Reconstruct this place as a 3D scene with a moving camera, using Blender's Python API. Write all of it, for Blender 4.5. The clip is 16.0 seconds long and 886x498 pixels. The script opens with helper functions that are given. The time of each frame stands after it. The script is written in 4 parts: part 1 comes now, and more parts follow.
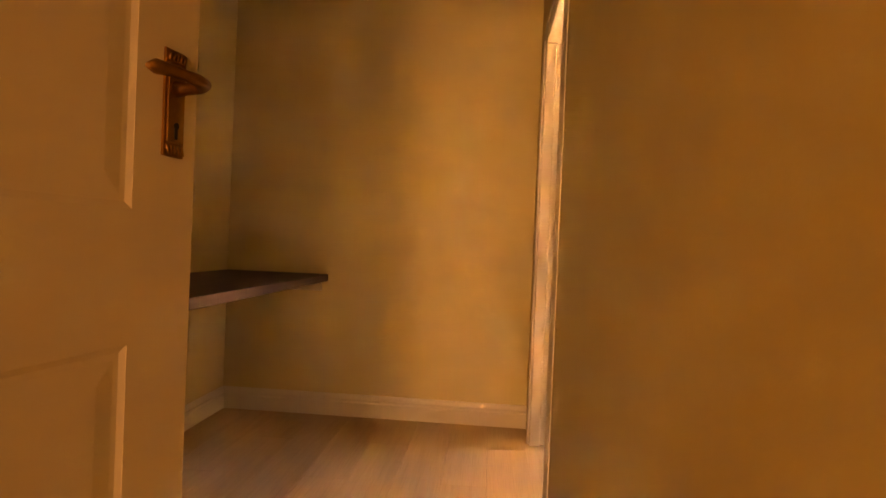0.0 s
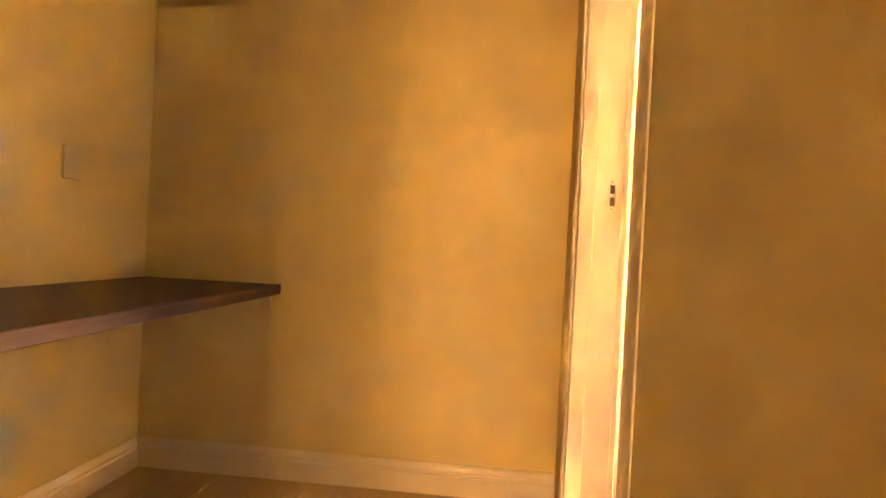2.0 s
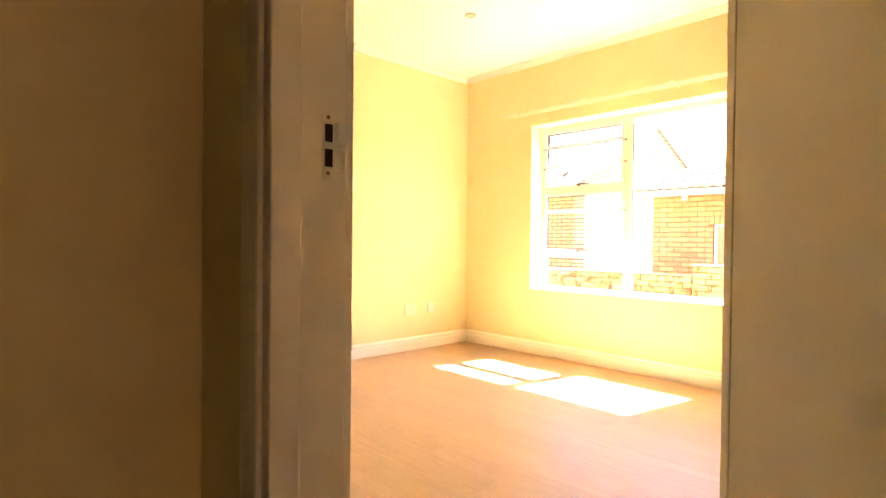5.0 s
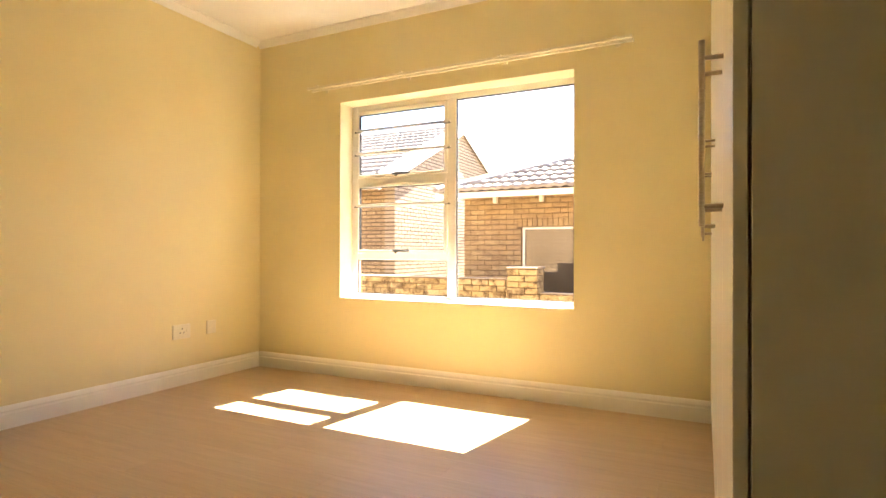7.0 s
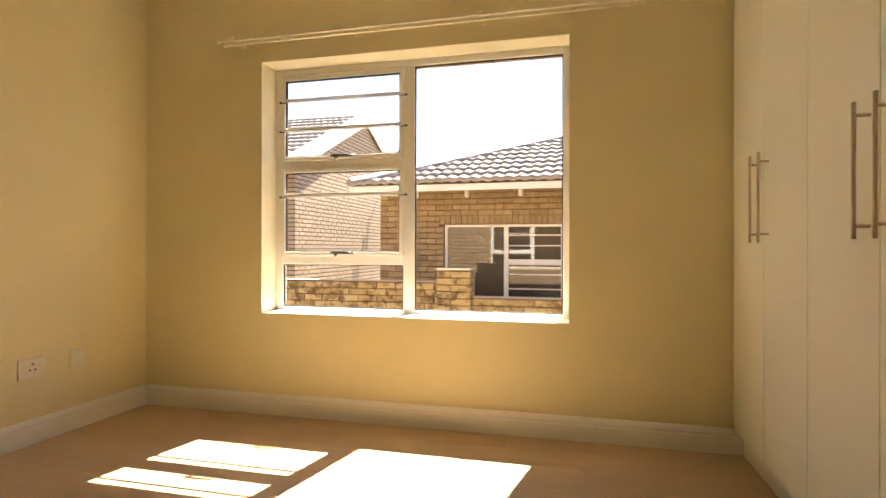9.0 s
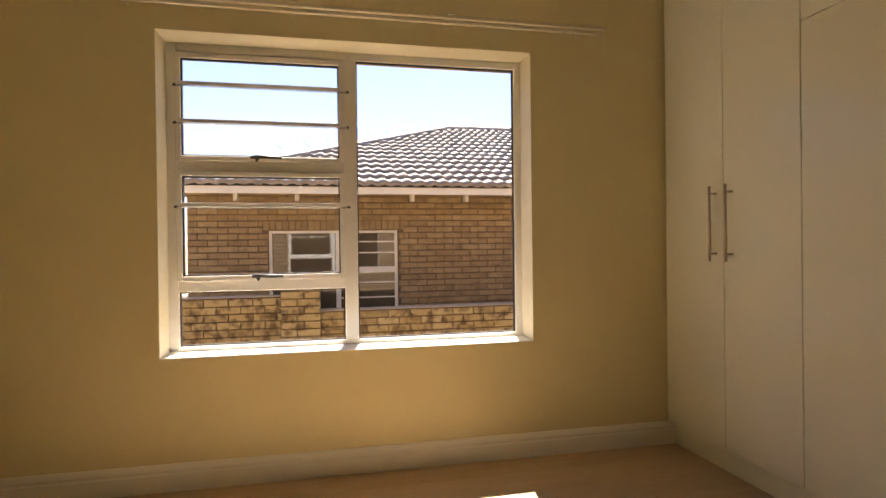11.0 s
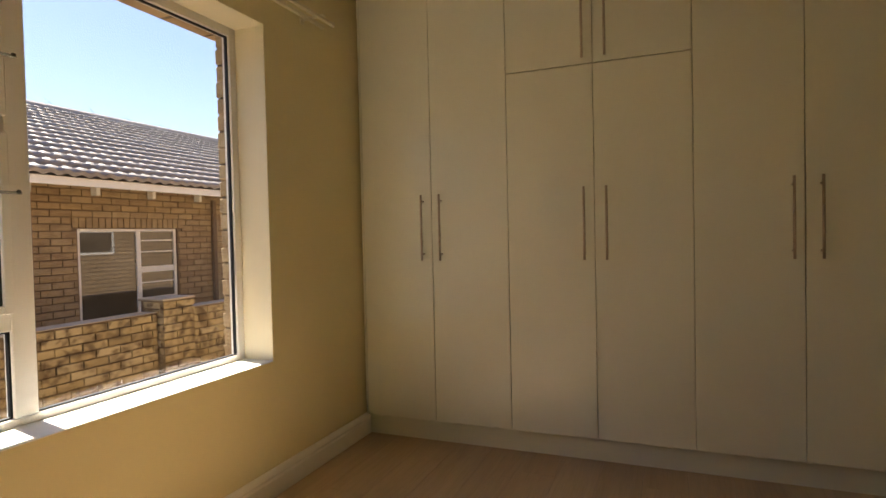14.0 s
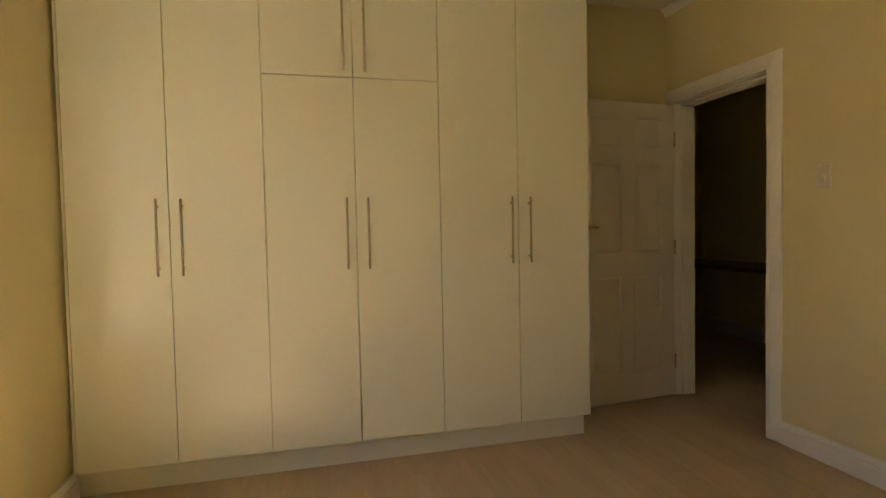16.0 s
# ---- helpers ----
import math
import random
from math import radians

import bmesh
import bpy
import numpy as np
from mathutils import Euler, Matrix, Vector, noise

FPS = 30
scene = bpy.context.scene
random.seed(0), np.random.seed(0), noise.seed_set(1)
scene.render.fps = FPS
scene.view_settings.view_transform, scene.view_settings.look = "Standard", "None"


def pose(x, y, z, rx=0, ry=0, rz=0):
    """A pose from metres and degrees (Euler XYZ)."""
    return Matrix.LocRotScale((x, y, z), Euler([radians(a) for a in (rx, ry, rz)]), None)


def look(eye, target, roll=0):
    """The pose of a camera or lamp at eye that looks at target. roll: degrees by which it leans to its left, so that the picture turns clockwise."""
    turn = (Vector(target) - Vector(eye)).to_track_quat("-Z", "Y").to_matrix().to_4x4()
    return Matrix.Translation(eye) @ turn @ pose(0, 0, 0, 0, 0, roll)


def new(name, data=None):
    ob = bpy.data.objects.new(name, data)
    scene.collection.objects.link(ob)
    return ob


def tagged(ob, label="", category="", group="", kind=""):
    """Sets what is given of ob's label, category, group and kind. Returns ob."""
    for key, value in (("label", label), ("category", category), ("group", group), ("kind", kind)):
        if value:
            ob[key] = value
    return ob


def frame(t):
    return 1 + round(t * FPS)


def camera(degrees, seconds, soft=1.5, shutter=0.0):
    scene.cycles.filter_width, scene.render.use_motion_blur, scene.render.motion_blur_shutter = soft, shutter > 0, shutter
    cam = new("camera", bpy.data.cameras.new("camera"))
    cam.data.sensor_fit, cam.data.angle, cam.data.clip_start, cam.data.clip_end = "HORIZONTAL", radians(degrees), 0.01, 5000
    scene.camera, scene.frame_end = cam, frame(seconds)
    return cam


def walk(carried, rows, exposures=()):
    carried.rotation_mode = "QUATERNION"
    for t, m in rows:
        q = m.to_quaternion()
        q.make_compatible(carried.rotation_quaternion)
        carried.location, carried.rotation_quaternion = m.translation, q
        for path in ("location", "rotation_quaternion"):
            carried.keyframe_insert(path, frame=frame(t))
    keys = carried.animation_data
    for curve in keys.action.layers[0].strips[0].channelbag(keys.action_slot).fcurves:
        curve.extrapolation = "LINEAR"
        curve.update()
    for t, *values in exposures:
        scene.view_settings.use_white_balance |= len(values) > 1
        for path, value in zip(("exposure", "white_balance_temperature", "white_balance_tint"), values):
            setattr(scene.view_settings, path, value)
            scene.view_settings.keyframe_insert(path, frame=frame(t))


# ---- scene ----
cam = camera(77.9, 16.0)
PATH = [
    (0, (2.878, -0.385, 1.002), (0.887, -0.558, 0.984), 2.4),
    (0.5, (2.685, -0.427, 0.986), (0.698, -0.655, 0.961), 2.5),
    (1, (2.452, -0.430, 0.966), (0.470, -0.696, 0.949), 2.9),
    (1.5, (2.228, -0.441, 0.974), (0.247, -0.715, 0.950), 3.0),
    (2, (2.004, -0.424, 0.997), (0.014, -0.618, 0.985), 2.9),
    (2.5, (1.781, -0.403, 1.035), (-0.218, -0.415, 0.971), 2.4),
    (3, (1.603, -0.467, 1.036), (-0.380, -0.207, 0.985), 1.8),
    (3.5, (1.394, -0.508, 1.042), (-0.545, -0.023, 0.994), 2.0),
    (4, (1.226, -0.587, 1.044), (-0.575, 0.283, 0.997), 1.2),
    (4.5, (1.034, -0.580, 1.048), (-0.604, 0.568, 1.017), 0.9),
    (4.8, (0.935, -0.565, 1.043), (-0.594, 0.724, 1.015), 0.5),
    (5, (0.869, -0.533, 1.040), (-0.581, 0.845, 1.011), 0.6),
    (7.5, (0.189, 0.296, 0.961), (-0.594, 2.136, 0.959), -0.3),
    (8, (0.027, 0.426, 0.998), (-0.650, 2.308, 0.982), -0.5),
    (8.5, (-0.162, 0.550, 0.985), (-0.768, 2.456, 0.983), -0.1),
    (11, (-1.524, 0.864, 1.109), (-1.110, 2.821, 1.099), -0.7),
    (11.5, (-1.770, 0.937, 1.132), (-1.062, 2.807, 1.114), -1.0),
    (12, (-1.998, 1.105, 1.146), (-0.970, 2.820, 1.118), -1.3),
    (12.5, (-2.162, 1.298, 1.138), (-0.936, 2.878, 1.121), -1.2),
    (13, (-2.309, 1.510, 1.129), (-0.839, 2.866, 1.108), -1.1),
    (13.5, (-2.369, 1.706, 1.148), (-0.694, 2.798, 1.112), -1.3),
    (14, (-2.454, 1.920, 1.157), (-0.607, 2.685, 1.108), -1.3),
    (14.5, (-2.501, 2.099, 1.190), (-0.555, 2.558, 1.127), -1.4),
    (15, (-2.519, 2.284, 1.233), (-0.523, 2.376, 1.146), -1.3),
    (15.5, (-2.515, 2.402, 1.218), (-0.527, 2.197, 1.137), -1.3),
    (16, (-2.488, 2.495, 1.221), (-0.546, 2.022, 1.143), -1.2),
]
EXPOSURES = [(0, 7.05, 12500, 48), (1, 7.5, 12500, 41), (2, 7.85, 11800, 35), (3, 7.45, 10800, 34), (4, 6.68, 9900, 37), (4.5, 6.07, 9000, 35),
             (5, 5.5, 8000, 28), (7.5, 3.95, 7200, 12), (8.5, 3.46, 7200, 12), (11, 2.40, 6950, 17), (12.5, 2.05, 6800, 18), (14, 2.25, 6700, 12), (15, 2.64, 6800, 7), (16, 3.14, 7000, 4)]
walk(cam, [(t, look(e, g, r)) for t, e, g, r in PATH], EXPOSURES)

# world, sun, exposure
world = bpy.data.worlds.new("world")
scene.world = world
world.use_nodes = True
wn = world.node_tree
sky = wn.nodes.new("ShaderNodeTexSky")
sky.sky_type, sky.sun_disc = "NISHITA", False
sky.sun_elevation, sky.sun_rotation = radians(55.9), radians(10.9)
sky.air_density, sky.dust_density, sky.ozone_density = 1.1, 0.45, 3.2
tint = wn.nodes.new("ShaderNodeMix")
tint.data_type, tint.blend_type = "RGBA", "MULTIPLY"
tint.inputs[0].default_value = 1.0
tint.inputs[7].default_value = (1.03, 0.945, 1.03, 1)
wn.links.new(sky.outputs[0], tint.inputs[6])
wn.links.new(tint.outputs[2], wn.nodes["Background"].inputs[0])
wn.nodes["Background"].inputs[1].default_value = 0.048
sun = new("sun", bpy.data.lights.new("sun", "SUN"))
sun.data.energy, sun.data.angle, sun.data.color = 5.0, radians(0.22), (1.0, 0.93, 0.82)
sun.matrix_world = look((2.1, 10.95, 16.5), (0, 0, 0))


# added warm lamp before the hall window, standing in for unseen hall light
hall_fill = new("hall_fill_lamp", bpy.data.lights.new("hall_fill_lamp", "AREA"))
hall_fill.data.shape, hall_fill.data.size, hall_fill.data.size_y = "RECTANGLE", 0.8, 0.93
hall_fill.data.energy, hall_fill.data.color = 0.8, (1.0, 0.66, 0.34)
hall_fill.matrix_world = look((8.96, -0.72, 1.375), (7.96, -0.72, 1.33))

# ---- materials ----
def material(name, rough=0.5, metal=0.0, spec=0.5):
    m = bpy.data.materials.new(name)
    m.use_nodes = True
    b = m.node_tree.nodes["Principled BSDF"]
    b.inputs["Roughness"].default_value = rough
    b.inputs["Metallic"].default_value = metal
    b.inputs["Specular IOR Level"].default_value = spec
    return m, m.node_tree, b


def node(nt, kind, **values):
    n = nt.nodes.new(kind)
    for k, v in values.items():
        n.inputs[k.replace("_", " ")].default_value = v
    return n


def coords(nt, scale=(1, 1, 1)):
    tc = nt.nodes.new("ShaderNodeTexCoord")
    mp = node(nt, "ShaderNodeMapping", Scale=scale)
    nt.links.new(tc.outputs["Object"], mp.inputs["Vector"])
    return mp.outputs["Vector"]


def world_coords(nt, scale=(1, 1, 1)):
    g = nt.nodes.new("ShaderNodeNewGeometry")
    mp = node(nt, "ShaderNodeMapping", Scale=scale)
    nt.links.new(g.outputs["Position"], mp.inputs["Vector"])
    return mp.outputs["Vector"]


def ramp(nt, fac, *stops):
    r = nt.nodes.new("ShaderNodeValToRGB")
    e = r.color_ramp.elements
    while len(e) < len(stops):
        e.new(0.5)
    for el, (p, c) in zip(e, stops):
        el.position, el.color = p, (*c, 1)
    nt.links.new(fac, r.inputs["Fac"])
    return r.outputs["Color"]


def mixc(nt, fac, a, b, mode="MIX"):
    m = nt.nodes.new("ShaderNodeMix")
    m.data_type, m.blend_type = "RGBA", mode
    for sock, v in ((m.inputs[0], fac), (m.inputs[6], a), (m.inputs[7], b)):
        if isinstance(v, bpy.types.NodeSocket):
            nt.links.new(v, sock)
        else:
            sock.default_value = v if not isinstance(v, tuple) else (*v, 1)[:4]
    return m.outputs[2]


def bump(nt, b, height, strength=0.2, distance=0.002):
    n = node(nt, "ShaderNodeBump", Strength=strength, Distance=distance)
    nt.links.new(height, n.inputs["Height"])
    nt.links.new(n.outputs["Normal"], b.inputs["Normal"])


def painted(name, colour, rough, grain=260, relief=0.15, mottled=0.05, wear=0.05):
    """Rolled or sprayed paint: faint uneven tone and a fine texture."""
    m, nt, b = material(name, rough)
    v = world_coords(nt)
    big, fine = node(nt, "ShaderNodeTexNoise", Scale=1.7, Detail=4), node(nt, "ShaderNodeTexNoise", Scale=grain, Detail=3)
    for n in (big, fine):
        nt.links.new(v, n.inputs["Vector"])
    lo = tuple(c * (1 - mottled) for c in colour)
    hi = tuple(min(c * (1 + mottled), 0.95) for c in colour)
    nt.links.new(ramp(nt, big.outputs["Fac"], (0.3, lo), (0.7, hi)), b.inputs["Base Color"])
    r = node(nt, "ShaderNodeMapRange", To_Min=rough - wear, To_Max=rough + wear)
    nt.links.new(big.outputs["Fac"], r.inputs["Value"])
    nt.links.new(r.outputs["Result"], b.inputs["Roughness"])
    bump(nt, b, fine.outputs["Fac"], relief, 0.001)
    return m


def metal(name, colour, rough, brushed=(40, 40, 600)):
    m, nt, b = material(name, rough, 1.0)
    n = node(nt, "ShaderNodeTexNoise", Scale=1.0, Detail=4)
    nt.links.new(coords(nt, brushed), n.inputs["Vector"])
    lo = tuple(c * 0.8 for c in colour)
    nt.links.new(ramp(nt, n.outputs["Fac"], (0.3, lo), (0.7, colour)), b.inputs["Base Color"])
    bump(nt, b, n.outputs["Fac"], 0.08, 0.0005)
    return m


def plain(name, colour, rough=0.5, spec=0.5):
    m, nt, b = material(name, rough, 0.0, spec)
    n = node(nt, "ShaderNodeTexNoise", Scale=35, Detail=3)
    nt.links.new(coords(nt), n.inputs["Vector"])
    nt.links.new(ramp(nt, n.outputs["Fac"], (0.3, tuple(c * 0.92 for c in colour)), (0.7, colour)), b.inputs["Base Color"])
    return m


def wood_floor():
    m, nt, b = material("oak_laminate", 0.42, 0.0, 0.32)
    info = nt.nodes.new("ShaderNodeObjectInfo")
    shift = node(nt, "ShaderNodeVectorMath")
    shift.operation = "SCALE"
    nt.links.new(info.outputs["Location"], shift.inputs[0])
    shift.inputs["Scale"].default_value = 7.3
    add = nt.nodes.new("ShaderNodeVectorMath")
    nt.links.new(coords(nt), add.inputs[0])
    nt.links.new(shift.outputs[0], add.inputs[1])
    mp = node(nt, "ShaderNodeMapping", Scale=(1.3, 22, 10))
    nt.links.new(add.outputs[0], mp.inputs["Vector"])
    n = node(nt, "ShaderNodeTexNoise", Scale=1.0, Detail=6, Roughness=0.6, Distortion=0.8)
    nt.links.new(mp.outputs[0], n.inputs["Vector"])
    mp2 = node(nt, "ShaderNodeMapping", Scale=(6, 260, 50))
    nt.links.new(add.outputs[0], mp2.inputs["Vector"])
    n2 = node(nt, "ShaderNodeTexNoise", Scale=1.0, Detail=3)
    nt.links.new(mp2.outputs[0], n2.inputs["Vector"])
    c = ramp(nt, n.outputs["Fac"], (0.25, (0.53, 0.38, 0.225)), (0.5, (0.585, 0.428, 0.262)), (0.75, (0.63, 0.468, 0.295)))
    pores = ramp(nt, n2.outputs["Fac"], (0.35, (0.91, 0.9, 0.88)), (0.5, (1, 1, 1)))
    tone = ramp(nt, info.outputs["Random"], (0, (0.93, 0.92, 0.9)), (1, (1.0, 1.0, 1.0)))
    nt.links.new(mixc(nt, 1.0, mixc(nt, 1.0, c, pores, "MULTIPLY"), tone, "MULTIPLY"), b.inputs["Base Color"])
    r = node(nt, "ShaderNodeMapRange", To_Min=0.36, To_Max=0.48)
    nt.links.new(n.outputs["Fac"], r.inputs["Value"])
    nt.links.new(r.outputs["Result"], b.inputs["Roughness"])
    bump(nt, b, n2.outputs["Fac"], 0.06, 0.0006)
    return m


def dark_wood():
    m, nt, b = material("wenge_veneer", 0.48, 0.0, 0.35)
    n = node(nt, "ShaderNodeTexNoise", Scale=1.0, Detail=6, Distortion=0.6)
    nt.links.new(coords(nt, (2, 60, 60)), n.inputs["Vector"])
    nt.links.new(ramp(nt, n.outputs["Fac"], (0.3, (0.045, 0.023, 0.017)), (0.7, (0.10, 0.052, 0.038))), b.inputs["Base Color"])
    bump(nt, b, n.outputs["Fac"], 0.12, 0.0006)
    return m


def brick_clay(name, tones, spots, island=False):
    """Fired clay: each brick its own tone, with burnt blotches, pits and a paler face."""
    m, nt, b = material(name, 0.88, 0.0, 0.25)
    if island:
        rnd = nt.nodes.new("ShaderNodeNewGeometry").outputs["Random Per Island"]
    else:
        rnd = nt.nodes.new("ShaderNodeObjectInfo").outputs["Random"]
    v = world_coords(nt)
    n1, n2 = node(nt, "ShaderNodeTexNoise", Scale=13, Detail=5), node(nt, "ShaderNodeTexNoise", Scale=90, Detail=4)
    for n in (n1, n2):
        nt.links.new(v, n.inputs["Vector"])
    k = len(tones) - 1
    base = ramp(nt, rnd, *[(i / k, c) for i, c in enumerate(tones)])
    blot = ramp(nt, n1.outputs["Fac"], (0.45, (0, 0, 0)), (0.66, (spots, spots, spots)))
    sep = nt.nodes.new("ShaderNodeSeparateColor")
    nt.links.new(blot, sep.inputs[0])
    c = mixc(nt, sep.outputs[0], base, (0.09, 0.055, 0.03))
    grit = ramp(nt, n2.outputs["Fac"], (0.35, (0.8, 0.78, 0.75)), (0.65, (1.0, 1.0, 1.0)))
    nt.links.new(mixc(nt, 1.0, c, grit, "MULTIPLY"), b.inputs["Base Color"])
    bump(nt, b, n2.outputs["Fac"], 0.5, 0.004)
    return m


def brick_pattern(name, tone_a, tone_b, mortar, axis="XZ"):
    """Brickwork of walls that stay far off."""
    m, nt, b = material(name, 0.9, 0.0, 0.2)
    g = nt.nodes.new("ShaderNodeNewGeometry")
    sep, comb = nt.nodes.new("ShaderNodeSeparateXYZ"), nt.nodes.new("ShaderNodeCombineXYZ")
    nt.links.new(g.outputs["Position"], sep.inputs[0])
    nt.links.new(sep.outputs[axis[0]], comb.inputs["X"])
    nt.links.new(sep.outputs[axis[1]], comb.inputs["Y"])
    t = node(nt, "ShaderNodeTexBrick", Scale=1.0, Mortar_Size=0.010, Brick_Width=0.232, Row_Height=0.0765, Bias=0.0,
             Color1=(*tone_a, 1), Color2=(*tone_b, 1), Mortar=(*mortar, 1))
    n = node(nt, "ShaderNodeTexNoise", Scale=16, Detail=5)
    nt.links.new(comb.outputs[0], t.inputs["Vector"])
    nt.links.new(comb.outputs[0], n.inputs["Vector"])
    nt.links.new(mixc(nt, 1.0, t.outputs["Color"], ramp(nt, n.outputs["Fac"], (0.3, (0.75, 0.73, 0.7)), (0.7, (1, 1, 1))), "MULTIPLY"), b.inputs["Base Color"])
    inv = node(nt, "ShaderNodeMath")
    inv.operation = "SUBTRACT"
    inv.inputs[0].default_value = 1.0
    nt.links.new(t.outputs["Fac"], inv.inputs[1])
    bump(nt, b, inv.outputs[0], 0.8, 0.01)
    return m


def roof_clay(name, island=False):
    m, nt, b = material(name, 0.6, 0.0, 0.3)
    if island:
        rnd = nt.nodes.new("ShaderNodeNewGeometry").outputs["Random Per Island"]
    else:
        rnd = nt.nodes.new("ShaderNodeObjectInfo").outputs["Random"]
    n = node(nt, "ShaderNodeTexNoise", Scale=9, Detail=6)
    nt.links.new(world_coords(nt), n.inputs["Vector"])
    base = ramp(nt, rnd, (0, (0.295, 0.266, 0.246)), (0.5, (0.338, 0.308, 0.286)), (1, (0.308, 0.272, 0.245)))
    nt.links.new(mixc(nt, 1.0, base, ramp(nt, n.outputs["Fac"], (0.3, (0.75, 0.75, 0.75)), (0.7, (1.1, 1.08, 1.05))), "MULTIPLY"), b.inputs["Base Color"])
    bump(nt, b, n.outputs["Fac"], 0.25, 0.003)
    return m


def glass(name):
    """Thin clear sheet glass: straight through, with a mirror gloss by angle."""
    m, nt, b = material(name, 0.0)
    clear, gloss, mix = (nt.nodes.new("Shader" + k) for k in ("NodeBsdfTransparent", "NodeBsdfGlossy", "NodeMixShader"))
    clear.inputs["Color"].default_value = (0.98, 0.985, 0.98, 1)
    gloss.inputs["Roughness"].default_value = 0.02
    angle = node(nt, "ShaderNodeLayerWeight", Blend=0.5)
    rise_n = nt.nodes.new("ShaderNodeMath")
    rise_n.operation = "POWER"
    nt.links.new(angle.outputs["Facing"], rise_n.inputs[0])
    rise_n.inputs[1].default_value = 4.0
    fres = node(nt, "ShaderNodeMapRange", To_Min=0.03, To_Max=0.6)
    nt.links.new(rise_n.outputs[0], fres.inputs["Value"])
    n = node(nt, "ShaderNodeTexNoise", Scale=3, Detail=2)
    nt.links.new(coords(nt), n.inputs["Vector"])
    bp = node(nt, "ShaderNodeBump", Strength=0.01, Distance=0.0005)
    nt.links.new(n.outputs["Fac"], bp.inputs["Height"])
    nt.links.new(bp.outputs[0], gloss.inputs["Normal"])
    nt.links.new(fres.outputs[0], mix.inputs[0])
    nt.links.new(clear.outputs[0], mix.inputs[1])
    nt.links.new(gloss.outputs[0], mix.inputs[2])
    nt.nodes.remove(b)
    nt.links.new(mix.outputs[0], nt.nodes["Material Output"].inputs[0])
    return m


def clear_plastic(name):
    """Thick clear sheet, slightly milky, with a soft gloss."""
    m, nt, b = material(name, 0.18, 0.0, 0.6)
    b.inputs["Base Color"].default_value = (0.72, 0.72, 0.70, 1)
    clear, mix = nt.nodes.new("ShaderNodeBsdfTransparent"), nt.nodes.new("ShaderNodeMixShader")
    clear.inputs["Color"].default_value = (0.93, 0.94, 0.93, 1)
    n = node(nt, "ShaderNodeTexNoise", Scale=14, Detail=3)
    nt.links.new(coords(nt), n.inputs["Vector"])
    haze = node(nt, "ShaderNodeMapRange", To_Min=0.30, To_Max=0.50)
    nt.links.new(n.outputs["Fac"], haze.inputs["Value"])
    nt.links.new(haze.outputs[0], mix.inputs[0])
    nt.links.new(clear.outputs[0], mix.inputs[1])
    nt.links.new(b.outputs[0], mix.inputs[2])
    nt.links.new(mix.outputs[0], nt.nodes["Material Output"].inputs[0])
    return m


def dark_glass(name):
    m, nt, b = material(name, 0.03, 0.0, 0.5)
    b.inputs["IOR"].default_value = 1.95
    n = node(nt, "ShaderNodeTexNoise", Scale=1.4, Detail=2)
    nt.links.new(world_coords(nt), n.inputs["Vector"])
    nt.links.new(ramp(nt, n.outputs["Fac"], (0.35, (0.065, 0.054, 0.039)), (0.65, (0.125, 0.107, 0.080))), b.inputs["Base Color"])
    return m


def ground_soil():
    m, nt, b = material("soil_and_paving", 0.95, 0.0, 0.2)
    n, n2 = node(nt, "ShaderNodeTexNoise", Scale=0.8, Detail=8), node(nt, "ShaderNodeTexNoise", Scale=30, Detail=5)
    v = world_coords(nt)
    nt.links.new(v, n.inputs["Vector"])
    nt.links.new(v, n2.inputs["Vector"])
    c = ramp(nt, n.outputs["Fac"], (0.35, (0.20, 0.16, 0.11)), (0.65, (0.32, 0.27, 0.20)))
    nt.links.new(mixc(nt, 1.0, c, ramp(nt, n2.outputs["Fac"], (0.3, (0.7, 0.7, 0.7)), (0.7, (1, 1, 1))), "MULTIPLY"), b.inputs["Base Color"])
    bump(nt, b, n2.outputs["Fac"], 0.6, 0.01)
    return m


# Wall cream made paler: sky light on the reveal put into the colour
REVEAL = painted("cream_reveal_skylight_tone", (0.77, 0.70, 0.50), 0.6, 210, 0.2, 0.03)
WALL = painted("cream_wall_paint", (0.755, 0.66, 0.385), 0.62, 210, 0.22, 0.035)
CEIL = painted("white_ceiling_paint", (0.80, 0.78, 0.72), 0.8, 150, 0.15, 0.02)
TRIM = painted("white_enamel_trim", (0.84, 0.81, 0.73), 0.55, 90, 0.05, 0.03)
DOORP = painted("white_door_paint", (0.77, 0.72, 0.62), 0.36, 120, 0.06, 0.03)
BOARD = painted("white_melamine_board", (0.795, 0.785, 0.645), 0.26, 400, 0.03, 0.015, 0.004)
ALU = painted("white_powder_coated_aluminium", (0.80, 0.78, 0.73), 0.35, 500, 0.03, 0.015)
PLASTIC = plain("white_plastic", (0.77, 0.71, 0.56), 0.35)
CREAM = plain("cream_plastic", (0.76, 0.68, 0.48), 0.4)
DARK = plain("dark_void", (0.012, 0.009, 0.007), 0.8)
HOLE = plain("raw_wood_hole", (0.07, 0.03, 0.015), 0.9)
BLACK = plain("black_plastic", (0.02, 0.018, 0.016), 0.4)
SEAL = plain("black_rubber_seal", (0.015, 0.015, 0.015), 0.7)
STEEL = metal("brushed_steel", (0.56, 0.47, 0.36), 0.3)
BRASS = metal("antique_brass", (0.42, 0.24, 0.12), 0.38, (120, 120, 120))
OAK = wood_floor()
WENGE = dark_wood()
GLASS = glass("window_glass")
CLEARBAR = clear_plastic("clear_polycarbonate")
FARGLASS = dark_glass("dark_window_glass")
